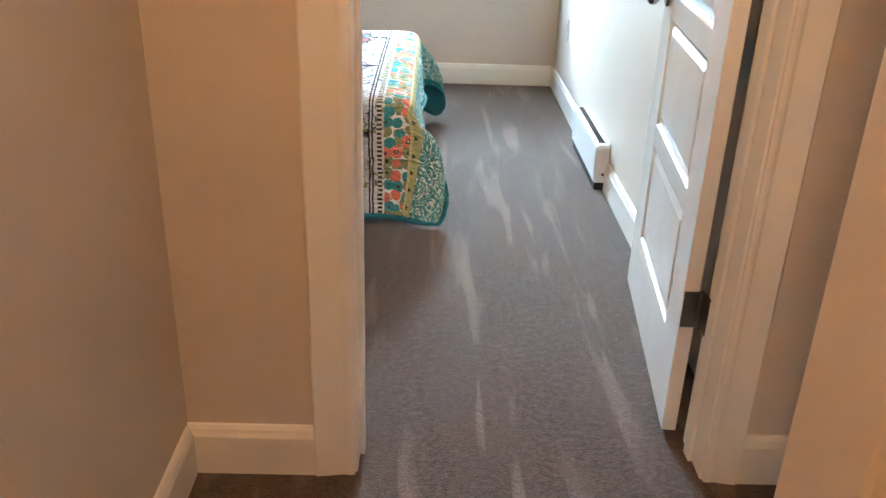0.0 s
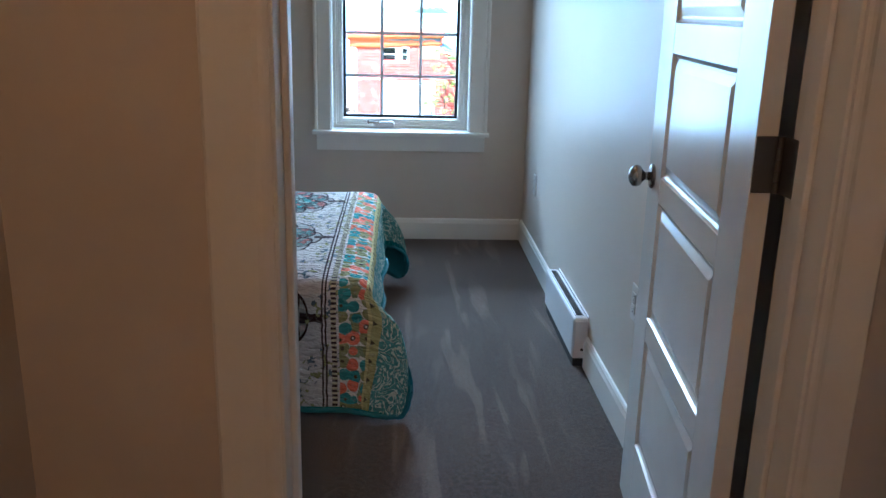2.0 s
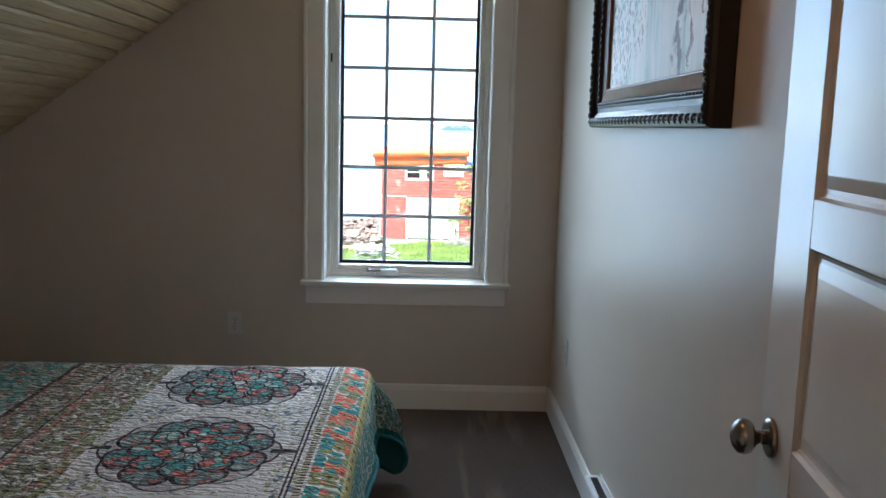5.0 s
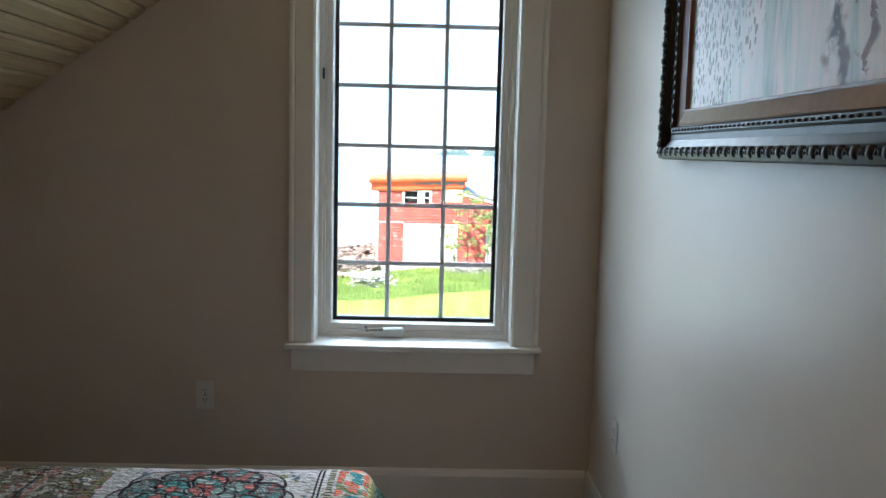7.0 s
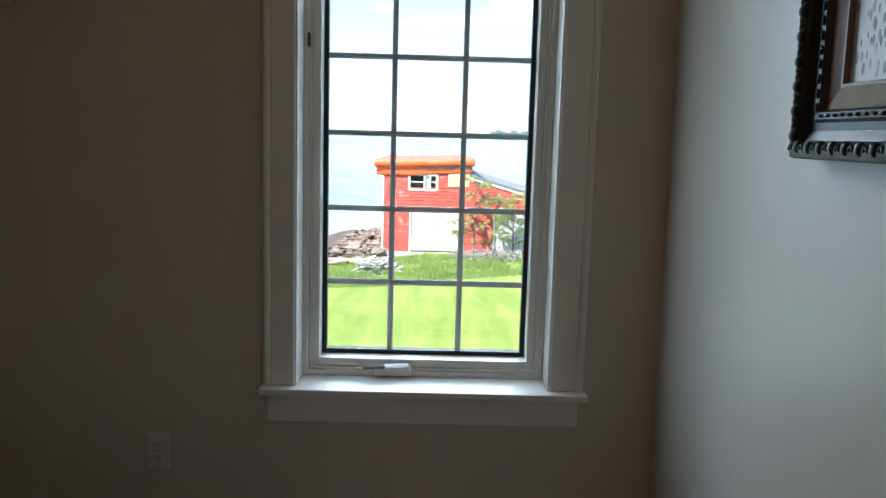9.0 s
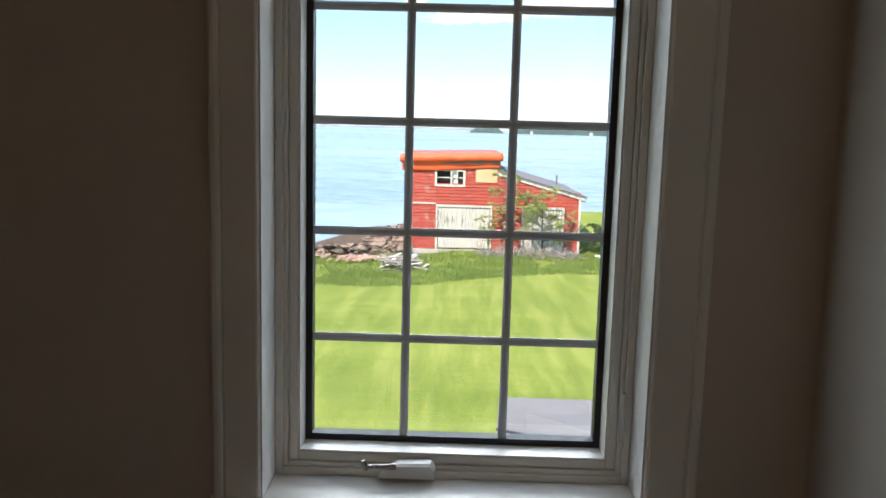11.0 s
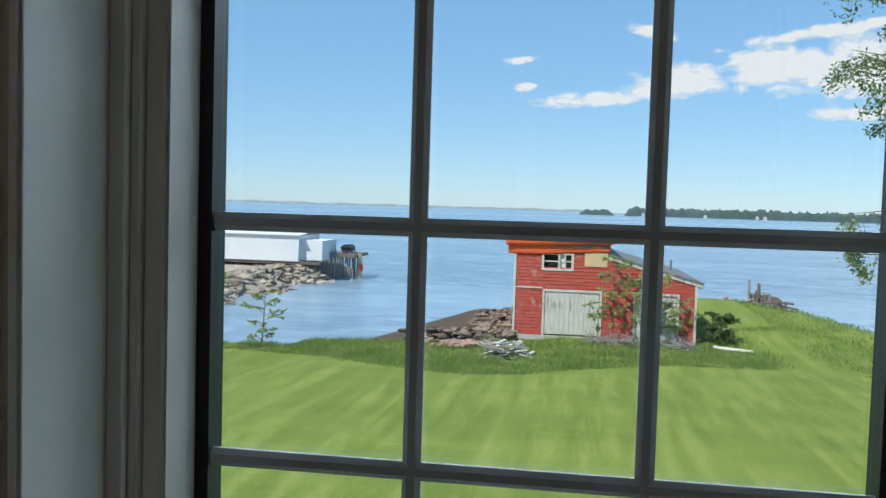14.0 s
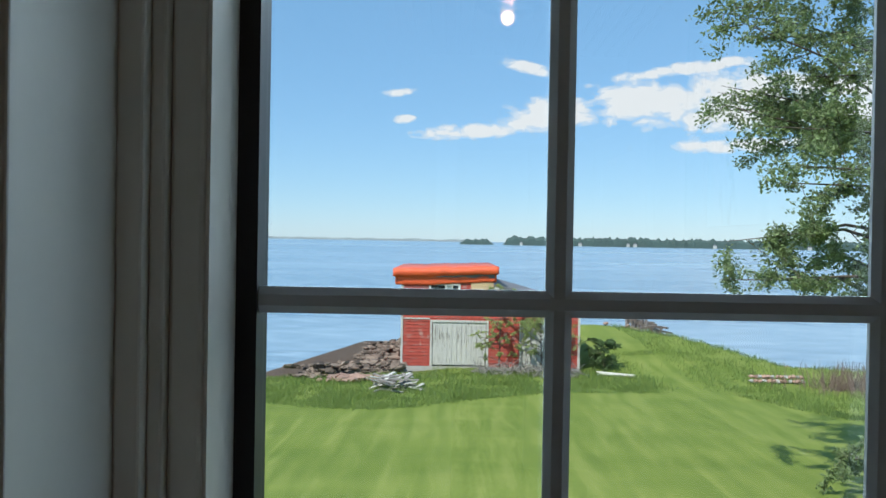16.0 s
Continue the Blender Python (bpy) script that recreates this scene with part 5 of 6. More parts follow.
def boathouse():
    y0, y1 = 43.0, 52.0
    L, M, R = -2.06, 2.02, 5.87
    zb, eave_r, high = -4.26, -1.45, -0.15
    b = thing("boathouse", ((L + R) / 2, 47, zb), "weathered red shingled boathouse with an orange tarp on its flat roof", "boathouse")
    def shed_z(x):
        return -0.46 + (x - M) * (-1.50 + 0.46) / (R - M)
    # front wall in one sheet with its openings cut through
    openings = [(-0.69, 1.74, zb - 0.1, -2.14), (3.29, 5.07, zb - 0.1, -2.14), (-0.79, 0.48, -1.14, -0.49)]
    bm = bmesh.new()
    xs = sorted({L, M, R} | {v for o in openings for v in o[:2]})
    for a, c in zip(xs, xs[1:]):
        mid = (a + c) / 2
        holes = sorted((o[2], o[3]) for o in openings if o[0] < mid < o[1])
        z = zb
        for h0, h1 in holes + [(99, 99)]:
            topz = min(h0, 90)
            if topz > 80:
                ta, tb = (high, high) if mid < M else (shed_z(a) - 0.05, shed_z(c) - 0.05)
                vs = [Vector((a, y0, z)), Vector((c, y0, z)), Vector((c, y0, tb)), Vector((a, y0, ta))]
                plate(bm, vs, (0, 0.15, 0))
            elif topz > z:
                plate(bm, [Vector((a, y0, z)), Vector((c, y0, z)), Vector((c, y0, topz)), Vector((a, y0, topz))], (0, 0.15, 0))
            z = max(z, h1)
    part("front_wall", bm, RED_SHINGLE, b)
    part("side_wall", plate(bmesh.new(), [Vector((L, y0 + 0.15, zb)), Vector((L, y1, zb)), Vector((L, y1, high)), Vector((L, y0 + 0.15, high))], (0.15, 0, 0)), RED_SHINGLE, b)
    part("side_wall", plate(bmesh.new(), [Vector((R - 0.15, y0 + 0.15, zb)), Vector((R - 0.15, y1, zb)), Vector((R - 0.15, y1, -1.6)), Vector((R - 0.15, y0 + 0.15, -1.6))], (0.15, 0, 0)), RED_SHINGLE, b)
    part("side_wall", plate(bmesh.new(), [Vector((M, y0 + 0.15, -1.2)), Vector((M, y1, -1.2)), Vector((M, y1, high)), Vector((M, y0 + 0.15, high))], (-0.12, 0, 0)), RED_SHINGLE, b)
    part("back_wall", boxed(L + 0.15, R - 0.15, y1 - 0.15, y1, zb, -1.6), RED_SHINGLE, b)
    part("back_wall", boxed(L + 0.15, M, y1 - 0.15, y1, -1.6, high), RED_SHINGLE, b)
    part("foundation", boxed(L - 0.03, R + 0.03, y0 - 0.05, y1, zb - 0.5, zb + 0.14), CONCRETE, b, "old concrete footing")
    # shingle courses, each a thin sloped strip broken by the openings
    n = 0
    z = zb + 0.16
    while z < high - 0.05:
        spans = [(L, M if z > -0.55 else R)]
        if z > -1.5 and z <= -0.55:
            spans = [(L, M + max(0, (-0.52 - z) / 0.27))]
        for o in openings:
            if o[2] - 0.05 < z < o[3]:
                nxt = []
                for s0, s1 in spans:
                    if o[1] <= s0 or o[0] >= s1:
                        nxt.append((s0, s1))
                    else:
                        nxt += [q for q in ((s0, o[0]), (o[1], s1)) if q[1] - q[0] > 0.05]
                spans = nxt
        for s0, s1 in spans:
            c = bmesh.new()
            sweep(c, [(0, 0), (-0.028, 0.002), (-0.006, 0.150), (0, 0.150)], [lambda p: Vector((s0, y0 + p[0], z + p[1])), lambda p: Vector((min(s1, R), y0 + p[0], z + p[1]))])
            part("shingle_course", c, RED_SHINGLE, b)
            n += 1
        z += 0.152
    # big white plank doors
    for x0, x1, z0, z1 in ((-0.69, 1.74, -4.06, -2.14), (3.29, 5.07, -4.18, -2.14)):
        d = part("barn_door", boxed(x0 + 0.03, x1 - 0.03, y0 + 0.03, y0 + 0.05, z0, z1), OLD_WHITE, b, "peeling white plank door")
        m = 11 if x1 - x0 > 2 else 8
        for i in range(m):
            a = x0 + 0.03 + (x1 - x0 - 0.06) * i / m
            e = x0 + 0.03 + (x1 - x0 - 0.06) * (i + 1) / m
            part("plank", boxed(a + 0.008, e - 0.008, y0 - 0.005 + rnd.uniform(-0.006, 0.006), y0 + 0.032, z0 + rnd.uniform(0, 0.05), z1 - 0.01), OLD_WHITE, d)
        part("door_frame", boxed(x0 - 0.09, x0 + 0.01, y0 - 0.045, y0 + 0.02, z0 - 0.05, z1 + 0.09), OLD_WHITE, b)
        part("door_frame", boxed(x1 - 0.01, x1 + 0.09, y0 - 0.045, y0 + 0.02, z0 - 0.05, z1 + 0.09), OLD_WHITE, b)
        part("door_frame", boxed(x0 + 0.01, x1 - 0.01, y0 - 0.045, y0 + 0.02, z1 - 0.01, z1 + 0.09), OLD_WHITE, b)
    # upper window: one light broken open; dark sheet stands in for inside shade
    w = part("window", boxed(-0.78, 0.47, y0 + 0.16, y0 + 0.20, -1.13, -0.50), INSIDE_SHADE, b, "old white window with a missing pane")
    for x0, x1, z0, z1 in ((-0.86, -0.76, -1.20, -0.43), (0.44, 0.55, -1.20, -0.43), (-0.76, 0.44, -1.22, -1.12), (-0.76, 0.44, -0.51, -0.42), (-0.14, -0.06, -1.12, -0.51), (0.16, 0.21, -1.12, -0.51)):
        part("window_bar", boxed(x0, x1, y0 - 0.04, y0 + 0.10, z0, z1), OLD_WHITE, w)
    for x0, x1 in ((-0.06, 0.16), (0.21, 0.44)):
        part("window_pane", boxed(x0, x1, y0 + 0.06, y0 + 0.07, -1.12, -0.51), CAR_GLASS if x0 > 0 else WHITE_METAL, w)
    part("window_bar", boxed(-0.76, 0.44, y0 + 0.02, y0 + 0.05, -0.83, -0.78), OLD_WHITE, w)
    # corner boards, band and rake trim
    for x in (L - 0.03, R - 0.07):
        part("corner_board", boxed(x, x + 0.10, y0 - 0.05, y0 + 0.02, zb, (high if x < 0 else -1.5)), OLD_WHITE, b)
    part("band_board", boxed(L + 0.07, -0.79, y0 - 0.05, y0 + 0.01, -2.03, -1.97), OLD_WHITE, b)
    part("rake_board", plate(bmesh.new(), [Vector((M, y0 - 0.06, -0.62)), Vector((R + 0.22, y0 - 0.06, shed_z(R + 0.22) - 0.16)), Vector((R + 0.22, y0 - 0.06, shed_z(R + 0.22) + 0.0)), Vector((M, y0 - 0.06, -0.46))], (0, 0.05, 0)), OLD_WHITE, b)
    part("shed_roof", plate(bmesh.new(), [Vector((M, y0 - 0.10, -0.46)), Vector((R + 0.30, y0 - 0.10, shed_z(R + 0.30))), Vector((R + 0.30, y1 + 0.2, shed_z(R + 0.30))), Vector((M, y1 + 0.2, -0.46))], (0, 0, 0.07)), ROOF_GREY, b, "grey roofing felt")
    part("eave_board", boxed(R + 0.12, R + 0.26, y0 + 0.0, y1, shed_z(R + 0.3) - 0.18, shed_z(R + 0.3) - 0.01), OLD_WHITE, b)
    part("flat_roof", boxed(L - 0.12, M + 0.04, y0 - 0.10, y1 + 0.1, high, high + 0.20), ROOF_GREY, b)
    part("plywood_patch", boxed(1.02, M - 0.01, y0 - 0.045, y0 + 0.0, -0.98, -0.12), PLY, b, "bare plywood patch")
    part("vent_pipe", tube(bmesh.new(), (5.2, 47.0, shed_z(5.2)), (5.2, 47.0, shed_z(5.2) + 0.55), 0.05, sides=10), ROOF_GREY, b)
    # tarp: a rolled front edge and a sagging flap
    nx, prof = 34, [(-0.07, -0.50), (-0.09, -0.42), (-0.10, -0.20), (-0.09, -0.02), (-0.19, 0.00), (-0.24, 0.05), (-0.25, 0.24), (-0.22, 0.38), (-0.12, 0.45), (1.2, 0.44), (8.6, 0.38)]
    bm = bmesh.new()
    rows = []
    for i in range(nx + 1):
        f = i / nx
        x = L - 0.30 + (M + 0.42 - L) * f
        rise = 0.16 * f + 0.012 * math.sin(f * 17) + 0.008 * math.sin(f * 41)
        flap = 0.34 * max(0.0, f - 0.35) ** 0.8
        row = []
        for j, (dy, dz) in enumerate(prof):
            lift = flap if j < 4 else rise
            wob = 0.018 * noise.noise(Vector((x * 2.3, j * 0.7, 3)))
            row.append(bm.verts.new((x + (0.10 if j > 3 else 0.0) * (f - 0.5) * 2, y0 + dy + wob, high + dz * 0.76 + 0.02 + min(lift, 0.55) * (0.8 if j < 4 else 1) + wob)))
        rows.append(row)
    for a, c in zip(rows, rows[1:]):
        for j in range(len(prof) - 1):
            bm.faces.new((a[j], c[j], c[j + 1], a[j + 1]))
    tarp = tagged(new("tarp", mesh_of("tarp", bm, TARP, True)), "orange tarpaulin rolled over the edge of a flat roof", "tarp")
    t_mod = tarp.modifiers.new("thickness", "SOLIDIFY")
    t_mod.thickness = 0.02


def tall_grass():
    """Uncut grass between the lawn's edge and the shore."""
    r = random.Random(21)
    edge = [(-40, 37.0), (-16, 36.9), (-14.4, 36.6), (-8.4, 35.2), (-5, 33.4), (-2.85, 32.5), (-1, 33.2), (1.5, 35.0), (4.4, 36.6), (6.5, 36.9), (8.5, 37.4), (10.0, 38.1), (11.2, 36.3), (12.7, 33.2), (15.5, 30.5), (19, 28), (40, 22)]
    verts, faces = [], []
    def edge_y(x):
        for (a, ya), (b, yb) in zip(edge, edge[1:]):
            if a <= x <= b:
                return ya + (yb - ya) * (x - a) / (b - a)
        return 37
    tries = 0
    while len(faces) < 90000 and tries < 260000:
        tries += 1
        x = r.uniform(-22, 24)
        y = edge_y(x) + r.gauss(0, 0.22) + (r.random() ** 1.7) * (9.0 if x < 10 else 20.0)
        if shore(x, y) < 0.5 or (-2.2 < x < 6.0 and y > 42.9):
            continue
        if 8.2 + r.gauss(0, 0.4) < x < 10.6 + r.gauss(0, 0.4) and y < 46:
            continue
        z = ground_z(x, y)
        if z < -4.43:
            continue
        h = r.uniform(0.06, 0.24) * (1.0 if y > edge_y(x) + 0.5 else 0.6)
        h *= max(0.25, 0.9 + 1.1 * noise.noise(Vector((x * 0.9, y * 0.9, 5))))
        turn, bend = r.uniform(0, math.tau), r.uniform(0.02, 0.16)
        wx, wy = math.cos(turn) * 0.014, math.sin(turn) * 0.014
        base = len(verts)
        verts += [(x - wx, y - wy, z - 0.03), (x + wx, y + wy, z - 0.03), (x + r.uniform(-bend, bend), y + r.uniform(-bend, bend), z + h)]
        faces.append((base, base + 1, base + 2))
    data = bpy.data.meshes.new("tall_grass")
    data.from_pydata(verts, [], faces)
    data.materials.append(BLADE)
    tagged(new("tall_grass", data), "uncut grass along the edge of the lawn", "grass", kind="stuff")


def wood_pile():
    r = random.Random(5)
    p = thing("lumber_pile", (-2.0, 36.8, ground_z(-2.0, 36.8)), "heap of old grey boards lying in the grass", "lumber pile")
    for i in range(34):
        x, y = -2.0 + r.gauss(0, 0.42), 36.8 + r.gauss(0, 0.35)
        z = ground_z(x, y) + 0.05 + r.uniform(0, 0.62) * max(0.0, 1 - abs(x + 2.0) / 1.2)
        l = r.uniform(0.35, 1.1)
        m = Matrix.Translation((x, y, z)) @ Matrix.Rotation(r.uniform(-1.2, 1.2), 4, "Z") @ Matrix.Rotation(r.uniform(-0.4, 0.4), 4, "Y")
        part("board", boxed(-l / 2, l / 2, -0.07, 0.07, -0.02, 0.02, m=m), GREY_WOOD if i % 3 else OLD_WHITE, p)
    q = thing("brush_heap", (3.0, 41.2, ground_z(3, 41.2)), "low heap of pale dead brush before the boathouse", "brush heap")
    sticks = bmesh.new()
    for i in range(420):
        x = 1.2 + r.random() * 4.4
        y = 41.2 + r.gauss(0, 0.4)
        z = ground_z(x, y) + r.uniform(0.0, 0.34)
        d = Vector((r.gauss(0, 1), r.gauss(0, 0.6), r.gauss(0.1, 0.35))).normalized() * r.uniform(0.2, 0.7)
        tube(sticks, (x, y, z), Vector((x, y, z)) + d, 0.016, 0.008, 4, False)
    tagged(part("stick", sticks, GREY_WOOD, q), kind="stuff")
    log = thing("fallen_log", (7.1, 41.4, ground_z(7.1, 41.4)), "pale bleached log lying in the grass", "log")
    part("stem", tube(bmesh.new(), (6.5, 42.0, ground_z(6.5, 42.0) + 0.08), (7.9, 40.9, ground_z(7.9, 40.9) + 0.08), 0.09, 0.06, 10), OLD_WHITE, log)


def old_pier():
    r = random.Random(11)
    p = thing("ruined_pier", (12.9, 59.8, SEA_Z), "ruined grey timber pier with leaning posts", "pier")
    for i in range(34):
        f = i / 33
        x, y = 12.0 + 1.9 * f + r.uniform(-0.15, 0.15), 61.8 - 4.6 * f + r.uniform(-0.5, 0.5)
        h = r.uniform(-0.35, 0.25) + (0.7 if i in (3, 7, 8) else 0) - 0.75 * f
        part("post", tube(bmesh.new(), (x, y, SEA_Z - 0.3), (x + r.uniform(-0.12, 0.12), y, -3.30 + h), 0.085, 0.07, 8), DARK_WOOD if i % 3 else GREY_WOOD, p)
    for i in range(9):
        x, y = 12.2 + r.uniform(0, 1.5), 59.8 + r.uniform(-1.5, 1.5)
        m = Matrix.Translation((x, y, -3.70 + r.uniform(-0.35, 0.25) - 0.3 * (x - 12.2))) @ Matrix.Rotation(r.uniform(-0.9, 0.3), 4, "Z") @ Matrix.Rotation(r.uniform(-0.25, 0.25), 4, "Y")
        part("beam", boxed(-0.9, 0.9, -0.09, 0.09, -0.06, 0.06, m=m), DARK_WOOD if i % 3 else GREY_WOOD, p)
    bm = bmesh.new()
    for i, (x, s) in enumerate(((15.9, 0.4), (16.6, 0.7), (17.2, 0.45))):
        rock(bm, Vector((x, 44.9, ground_z(x, 44.9) + 0.25)), s, i + 40, 0.6)
    solid("red_boulder", bm, RED_ROCK, "reddish sandstone boulder at the water's edge", "boulder")
    wall = thing("stone_wall", (13.5, 39.8, ground_z(13.5, 39.8)), "low pinkish dry stone wall in the grass", "wall")
    for i in range(26):
        bm = bmesh.new()
        x = 12.4 + (i % 13) * 0.17
        rock(bm, Vector((x + r.uniform(-0.03, 0.03), 39.8, ground_z(13.5, 39.8) + 0.10 + 0.17 * (i // 13))), 0.13, i + 200, 0.75)
        part("stone", bm, RED_ROCK if i % 3 else CONCRETE, wall)
    bush = thing("brown_thicket", (16.5, 38.6, ground_z(16.5, 38.6)), "leafless brown thicket on the bank", "shrub")
    tw = bmesh.new()
    for i in range(500):
        x, y = 16.6 + r.gauss(0, 1.2), 38.6 + r.gauss(0, 0.6)
        z = ground_z(x, y)
        tube(tw, (x, y, z), (x + r.gauss(0, 0.25), y + r.gauss(0, 0.25), z + r.uniform(0.4, 1.15)), 0.014, 0.004, 4, False)
    tagged(part("stem", tw, TWIG, bush), kind="stuff")


def wharf():
    r = random.Random(31)
    # rocky causeway
    def top_z(x, y):
        d = min((-21.0 + 0.085 * (y - 57)) - x + 0.8 * math.sin(y * 0.7), 4.5, (y - 49.0) * 0.8 - (x + 40) * 0.12, (88 - y) * 1.0)
        return SEA_Z - 0.6 + 1.75 * min(1, max(0, d / 3.2)) + 0.12 * noise.noise(Vector((x, y, 2)))
    xs, ys = [-64 + i * 1.1 for i in range(43)], [47 + i * 1.1 for i in range(40)]
    verts = [(x, y, top_z(x, y)) for x in xs for y in ys]
    n = len(ys)
    data = bpy.data.meshes.new("causeway")
    data.from_pydata(verts, [], [(i * n + j, (i + 1) * n + j, (i + 1) * n + j + 1, i * n + j + 1) for i in range(len(xs) - 1) for j in range(n - 1)])
    data.materials.append(WHARF_ROCK)
    tagged(new("causeway", data), "rocky spit of land carrying the wharf", "ground", kind="structure")
    spots = []
    for _ in range(900):
        y = r.uniform(50, 80)
        x = -21.6 + 0.085 * (y - 57) - r.uniform(-0.8, 4.2)
        if top_z(x, y) > SEA_Z - 0.5:
            spots.append((x, y, top_z(x, y) + 0.08))
    rock_field("wharf_rocks", spots, 0.34, WHARF_ROCK, "tumbled pale rocks along the wharf", 8)
    greens = []
    for _ in range(2600):
        x, y = -23.4 + r.gauss(0, 1.9), 57 + r.gauss(0, 3.0)
        if top_z(x, y) > -4.6:
            greens.append(Vector((x, y, top_z(x, y) + r.uniform(0, 0.35))))
    g = thing("bank_weeds", (-23, 57, -4.1), "green weeds on the rocky bank", "weeds")
    leaf_mesh("leaves", greens, 0.26, BLADE, g, r, -1.0)
    # long white fish shed, and its lower end
    shed = thing("wharf_shed", (-29, 76, -3.95), "long white metal shed on the wharf", "shed")
    part("wall", boxed(-46, -22.3, 74.0, 80.0, -3.55, -1.35), WHITE_METAL, shed)
    part("wall", boxed(-22.3, -20.4, 74.6, 79.0, -3.45, -1.75), WHITE_METAL, shed)
    roof = plate(bmesh.new(), [Vector((-46.2, 73.8, -1.35)), Vector((-22.1, 73.8, -1.35)), Vector((-22.1, 77, -1.16)), Vector((-46.2, 77, -1.16))], (0, 0, 0.06))
    part("roof", roof, WHITE_METAL, shed)
    part("roof", plate(bmesh.new(), [Vector((-46.2, 77, -1.16)), Vector((-22.1, 77, -1.16)), Vector((-22.1, 80.2, -1.35)), Vector((-46.2, 80.2, -1.35))], (0, 0, 0.06)), WHITE_METAL, shed)
    for i in range(15):
        x = -45.5 + i * 1.75
        part("pier_post", tube(bmesh.new(), (x, 74.4, -5.0), (x, 74.4, -3.55), 0.13, sides=8), DARK_WOOD, shed)
    part("sill_beam", boxed(-46, -20.4, 74.1, 74.5, -3.80, -3.55), DARK_WOOD, shed)
    # timber pier head with close piles
    pier = thing("wharf_pier", (-18.8, 78, SEA_Z), "timber pier head on close-set weathered piles", "pier")
    for i in range(22):
        x = -21.4 + i * 0.152 + r.uniform(-0.04, 0.04)
        part("pile", tube(bmesh.new(), (x + r.uniform(-0.15, 0.15), 76.0 + i * 0.10, SEA_Z - 0.5), (x, 76.2 + i * 0.10, -2.75 + r.uniform(-0.3, 0.15)), 0.085, 0.075, 8), GREY_WOOD, pier)
    part("deck", boxed(-21.6, -18.15, 77.2, 82, -3.25, -3.0), DARK_WOOD, pier)
    fend = tube(bmesh.new(), (-18.05, 78.4, -5.1), (-18.05, 78.4, -3.0), 0.22, 0.22, 12)
    part("fender_pile", fend, PLY, pier, "tan fender pile")
    hut = thing("pier_hut", (-19.4, 79.5, -3.0), "small black gabled hut on the pier", "hut")
    part("wall", boxed(-19.9, -18.9, 78.8, 80.0, -3.0, -2.5), DARK_SHED, hut)
    part("roof", sweep(bmesh.new(), [(-20.0, -2.5), (-18.8, -2.5), (-19.2, -2.2), (-19.6, -2.2)], [lambda p: Vector((p[0], 78.7, p[1])), lambda p: Vector((p[0], 80.1, p[1]))]), DARK_SHED, hut)
    buoy = thing("float", (-17.75, 77.9, -4.2), "red float hanging on the pier", "float")
    bm = bmesh.new()
    lathe(bm, (-17.75, 77.9, -4.5), (-17.75, 77.9, -3.8), [(0, 0.05), (0.15, 0.14), (0.5, 0.18), (0.85, 0.14), (1, 0.05)], 16)
    part("body", bm, RED_FLOAT, buoy, smooth=True)
    tub = thing("roof_unit", (-23.9, 77, -1.10), "small dark unit on the shed's ridge", "roof unit")
    part("case", boxed(-24.6, -23.2, 76.4, 77.6, -1.11, -0.85, bevel=0.06), RED_ROCK, tub)
    # parked vehicles on the causeway
    car((-27.6, 62.0, top_z(-27.6, 62.0)), 0.25, CAR_BLUE, "dark blue parked car beside the wharf")
    truck = thing("truck", (-29.6, 66.5, top_z(-29.6, 66.5)), "white box truck parked by the shed", "truck")
    z = top_z(-29.6, 66.5)
    part("box_body", boxed(-36.5, -31.0, 65.5, 67.7, z + 0.7, z + 2.9, bevel=0.05), WHITE_METAL, truck)
    part("cab", boxed(-30.9, -29.2, 65.5, 67.7, z + 0.5, z + 2.3, bevel=0.12), WHITE_METAL, truck)
    part("windscreen", boxed(-29.25, -29.17, 65.7, 67.5, z + 1.4, z + 2.1), CAR_GLASS, truck)
    part("side_window", boxed(-30.4, -29.5, 65.47, 65.52, z + 1.4, z + 2.05), CAR_GLASS, truck)
    for x in (-29.9, -34.8):
        for y in (65.6, 67.4):
            part("wheel", tube(bmesh.new(), (x, y - 0.14, z + 0.45), (x, y + 0.14, z + 0.45), 0.45, sides=18), RUBBER, truck)


def car(at, turn, paint, label):
    """A saloon car, four metres long, along x."""
    m = Matrix.Translation(at) @ Matrix.Rotation(turn, 4, "Z")
    c = thing("car", at, label, "car")
    body = [(-2.1, 0.35), (2.1, 0.35), (2.15, 0.70), (1.25, 0.88), (0.70, 1.36), (-0.95, 1.38), (-1.55, 0.95), (-2.12, 0.88)]
    part("body", sweep(bmesh.new(), body, [lambda p: m @ Vector((p[0], -0.85, p[1])), lambda p: m @ Vector((p[0], 0.85, p[1]))]), paint, c)
    for y in (-0.86, 0.86):
        glass = [(-1.30, 0.95), (1.02, 0.95), (0.62, 1.30), (-0.88, 1.32)]
        part("side_window", sweep(bmesh.new(), glass, [lambda p: m @ Vector((p[0], y - 0.006, p[1])), lambda p: m @ Vector((p[0], y + 0.006, p[1]))]), CAR_GLASS, c)
        for x in (-1.30, 1.35):
            part("wheel", tube(bmesh.new(), m @ Vector((x, y - 0.09, 0.31)), m @ Vector((x, y + 0.09, 0.31)), 0.31, sides=18), RUBBER, c)
        part("headlight", boxed(2.05, 2.16, y * 0.75 - 0.15, y * 0.75 + 0.15, 0.62, 0.74, m=m), WHITE_METAL, c)


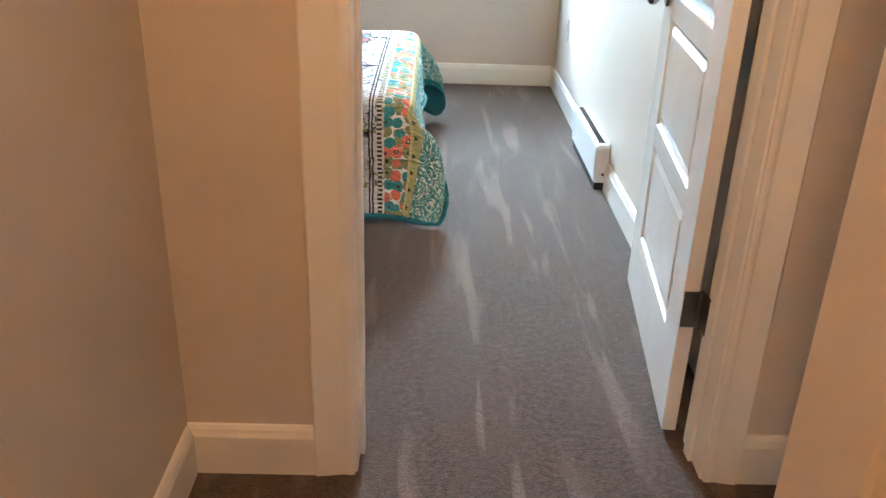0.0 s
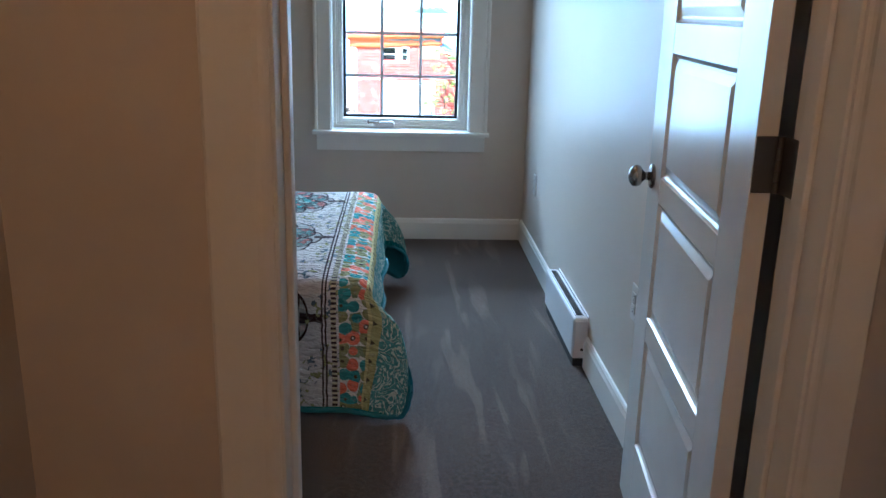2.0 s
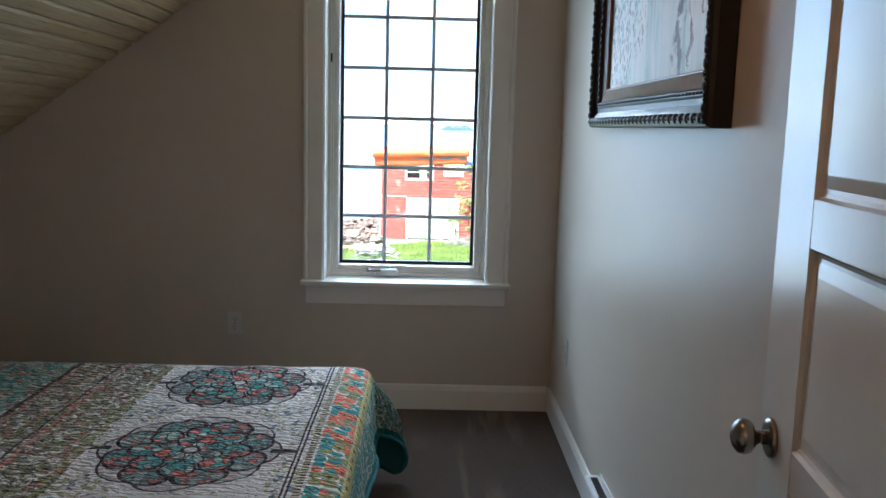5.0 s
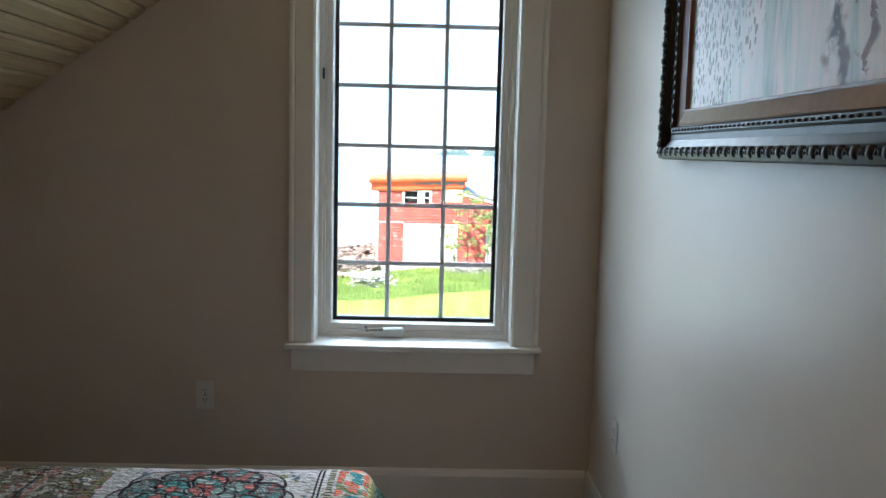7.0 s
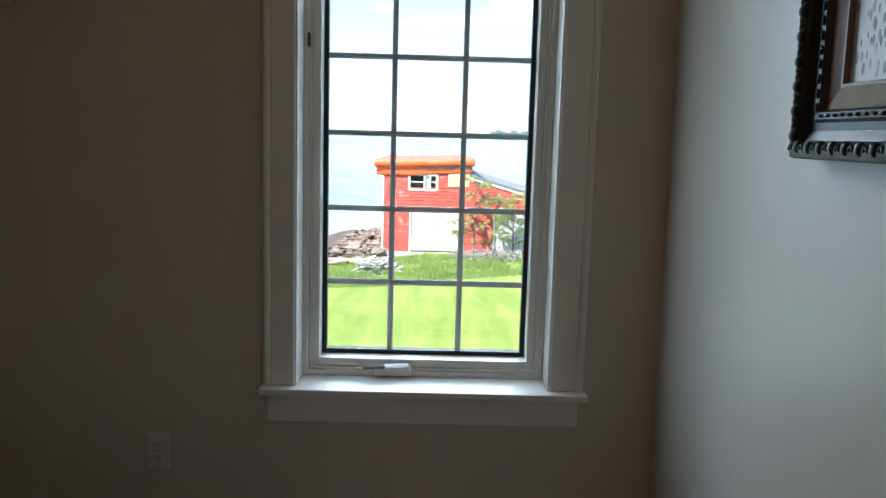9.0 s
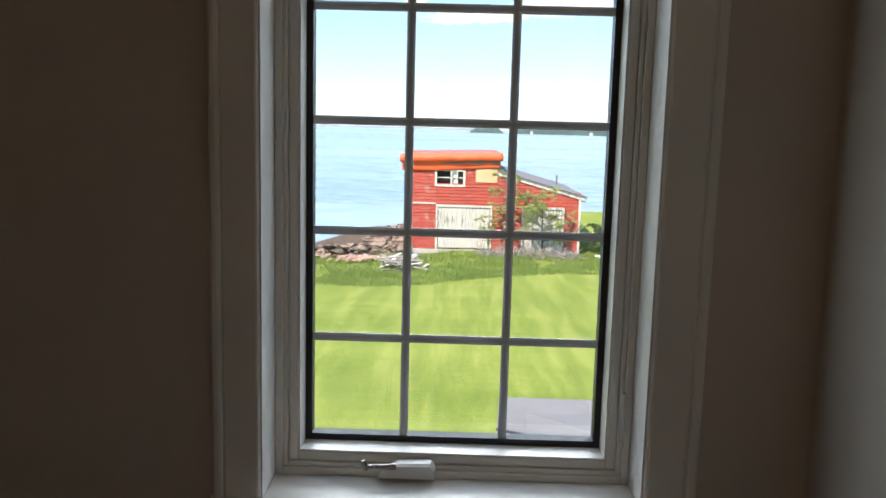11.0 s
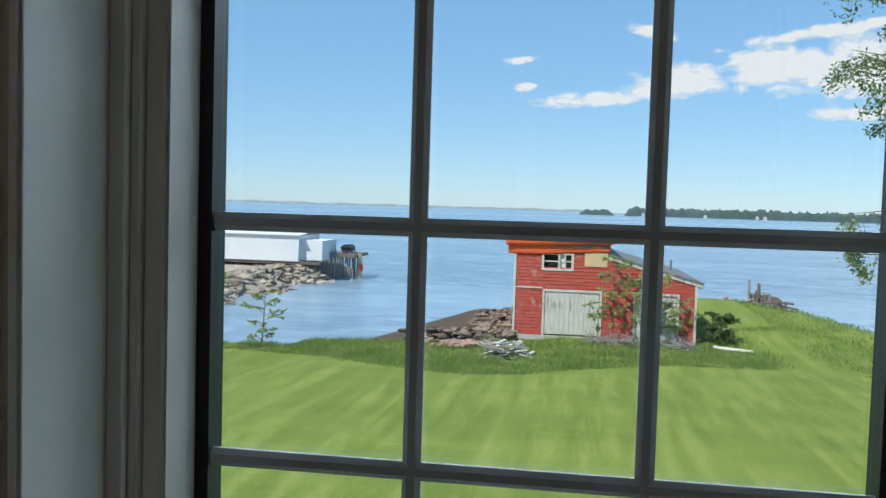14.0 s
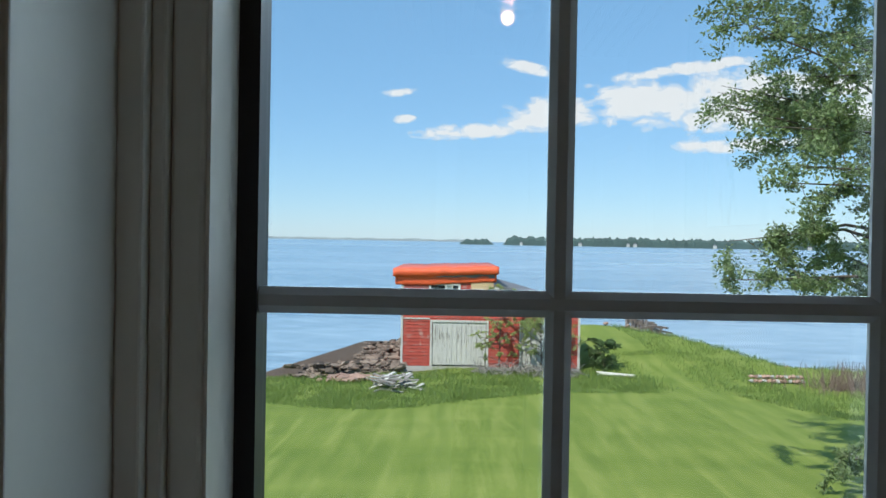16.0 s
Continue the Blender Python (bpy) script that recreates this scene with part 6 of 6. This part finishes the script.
def porch_roof():
    """Pale roof of the lower storey, just outside and below the window."""
    p = thing("porch_roof", (1.9, 8.4, -0.9), "pale grey roofing on the storey below, with a dark hip seam", "roof")
    hip = [Vector((0.40, 10.15, -0.66)), Vector((1.05, 9.45, -0.54)), Vector((2.6, 7.8, -0.25))]
    part("roof_plane", plate(bmesh.new(), [Vector((0.37, 6.45, -0.66)), Vector((2.6, 6.45, -0.25)), Vector((2.6, 7.8, -0.25)), Vector((0.40, 10.15, -0.66))], (0, 0, -0.06)), PALE_ROOF, p)
    part("roof_plane", plate(bmesh.new(), [Vector((0.40, 10.15, -0.664)), Vector((2.6, 7.8, -0.254)), Vector((4.4, 7.8, -0.254)), Vector((4.4, 10.7, -0.60)), Vector((0.44, 10.7, -0.60))], (0, 0, -0.06)), PALE_ROOF, p)
    seam = bmesh.new()
    for a, b in zip(hip, hip[1:]):
        tube(seam, a + Vector((0, 0, 0.006)), b + Vector((0, 0, 0.006)), 0.012, sides=6)
    part("hip_seam", seam, SLOT, p, "dark hip seam")
    for x in (0.75, 1.12):
        part("sheet_seam", boxed(x, x + 0.006, 6.5, 9.6, -0.66 + (x - 0.37) * 0.184, -0.656 + (x - 0.37) * 0.184), ROOF_GREY, p)
    part("lower_wall", boxed(0.55, 4.3, OUTER + 0.01, 10.4, -3.6, -0.74), WHITE_METAL, p)
    for piece in p.children:
        piece.location.x += 0.08


terrain()
distance()
boathouse()
tall_grass()
wood_pile()
old_pier()
wharf()
porch_roof()
beach = []
for _ in range(700):
    f = rnd.random() ** 1.2
    bx, by = -2.3 - 3.4 * f + rnd.gauss(0, 0.35), 43.6 - 3.0 * f + rnd.gauss(0, 0.6)
    if shore(bx, by) > 0.2:
        beach.append((bx, by, ground_z(bx, by) + 0.08 + rnd.uniform(0.1, 0.5) * max(0, 0.75 - f)))
for _ in range(800):
    f = rnd.random()
    by = 40.0 + 13.0 * f
    bx = -2.9 - 2.2 * max(0.0, (44.5 - by) / 4.5) + rnd.gauss(-0.25, 0.55)
    if shore(bx, by) > 0.2 and not (bx > -2.3 and by > 42.7):
        beach.append((bx, by, ground_z(bx, by) + 0.10 + rnd.uniform(0, 0.45)))
rock_field("shore_rocks", beach, 0.19, ROCK, "dark broken rocks on the beach beside the boathouse", 3, 0.45)
red_spots = []
for _ in range(60):
    bx, by = -3.9 + rnd.gauss(0, 0.5), 39.2 + rnd.gauss(0, 0.35)
    red_spots.append((bx, by, ground_z(bx, by) + 0.10))
rock_field("red_stones", red_spots, 0.20, RED_ROCK, "reddish stones at the top of the beach", 6, 0.5)
pier_spots = []
for _ in range(70):
    bx, by = 11.7 + rnd.gauss(0, 0.7), 57.6 + rnd.gauss(0, 1.3)
    pier_spots.append((bx, by, max(ground_z(bx, by), SEA_Z) + 0.15))
rock_field("pier_stones", pier_spots, 0.24, RED_ROCK, "pinkish stones heaped beside the ruined pier", 16, 0.5)
tree((10.1, 24.0, ground_z(10.1, 24)), 13.0, 4.2, 50, 13, 120, 0.112, LEAF, 12, "tall leafy tree at the edge of the lawn", trunk=0.24, first=0.22, lean=0.3, side=math.pi, low=3)
tree((2.25, 41.9, ground_z(2.25, 41.9)), 3.6, 1.0, 26, 9, 60, 0.060, LEAF_PALE, 5, "sparse young tree against the boathouse wall", name="young_tree", trunk=0.04, first=0.15, bare=0.35)
tree((4.05, 41.7, ground_z(4.05, 41.7)), 2.8, 1.4, 28, 9, 80, 0.062, LEAF_PALE, 9, "sparse young tree before the boathouse door", name="young_tree", trunk=0.04, first=0.2, bare=0.2)
tree((-11.6, 37.0, ground_z(-11.6, 37.0)), 2.3, 0.85, 16, 7, 26, 0.075, LEAF_PALE, 15, "thin young shrub on the bank", "shrub", "shrub", 0.03, 0.1, 0.15, 0.1)
tree((7.0, 43.2, ground_z(7.0, 43.2)), 1.25, 0.70, 40, 8, 40, 0.070, LEAF_DARK, 19, "dense dark green bush beside the boathouse", "shrub", "bush", 0.04, 0.05)
tree((-16.2, 36.6, ground_z(-16.2, 36.6)), 1.8, 0.9, 18, 6, 10, 0.12, LEAF, 23, "leafy bush on the bank", "shrub", "bush", 0.04, 0.05)
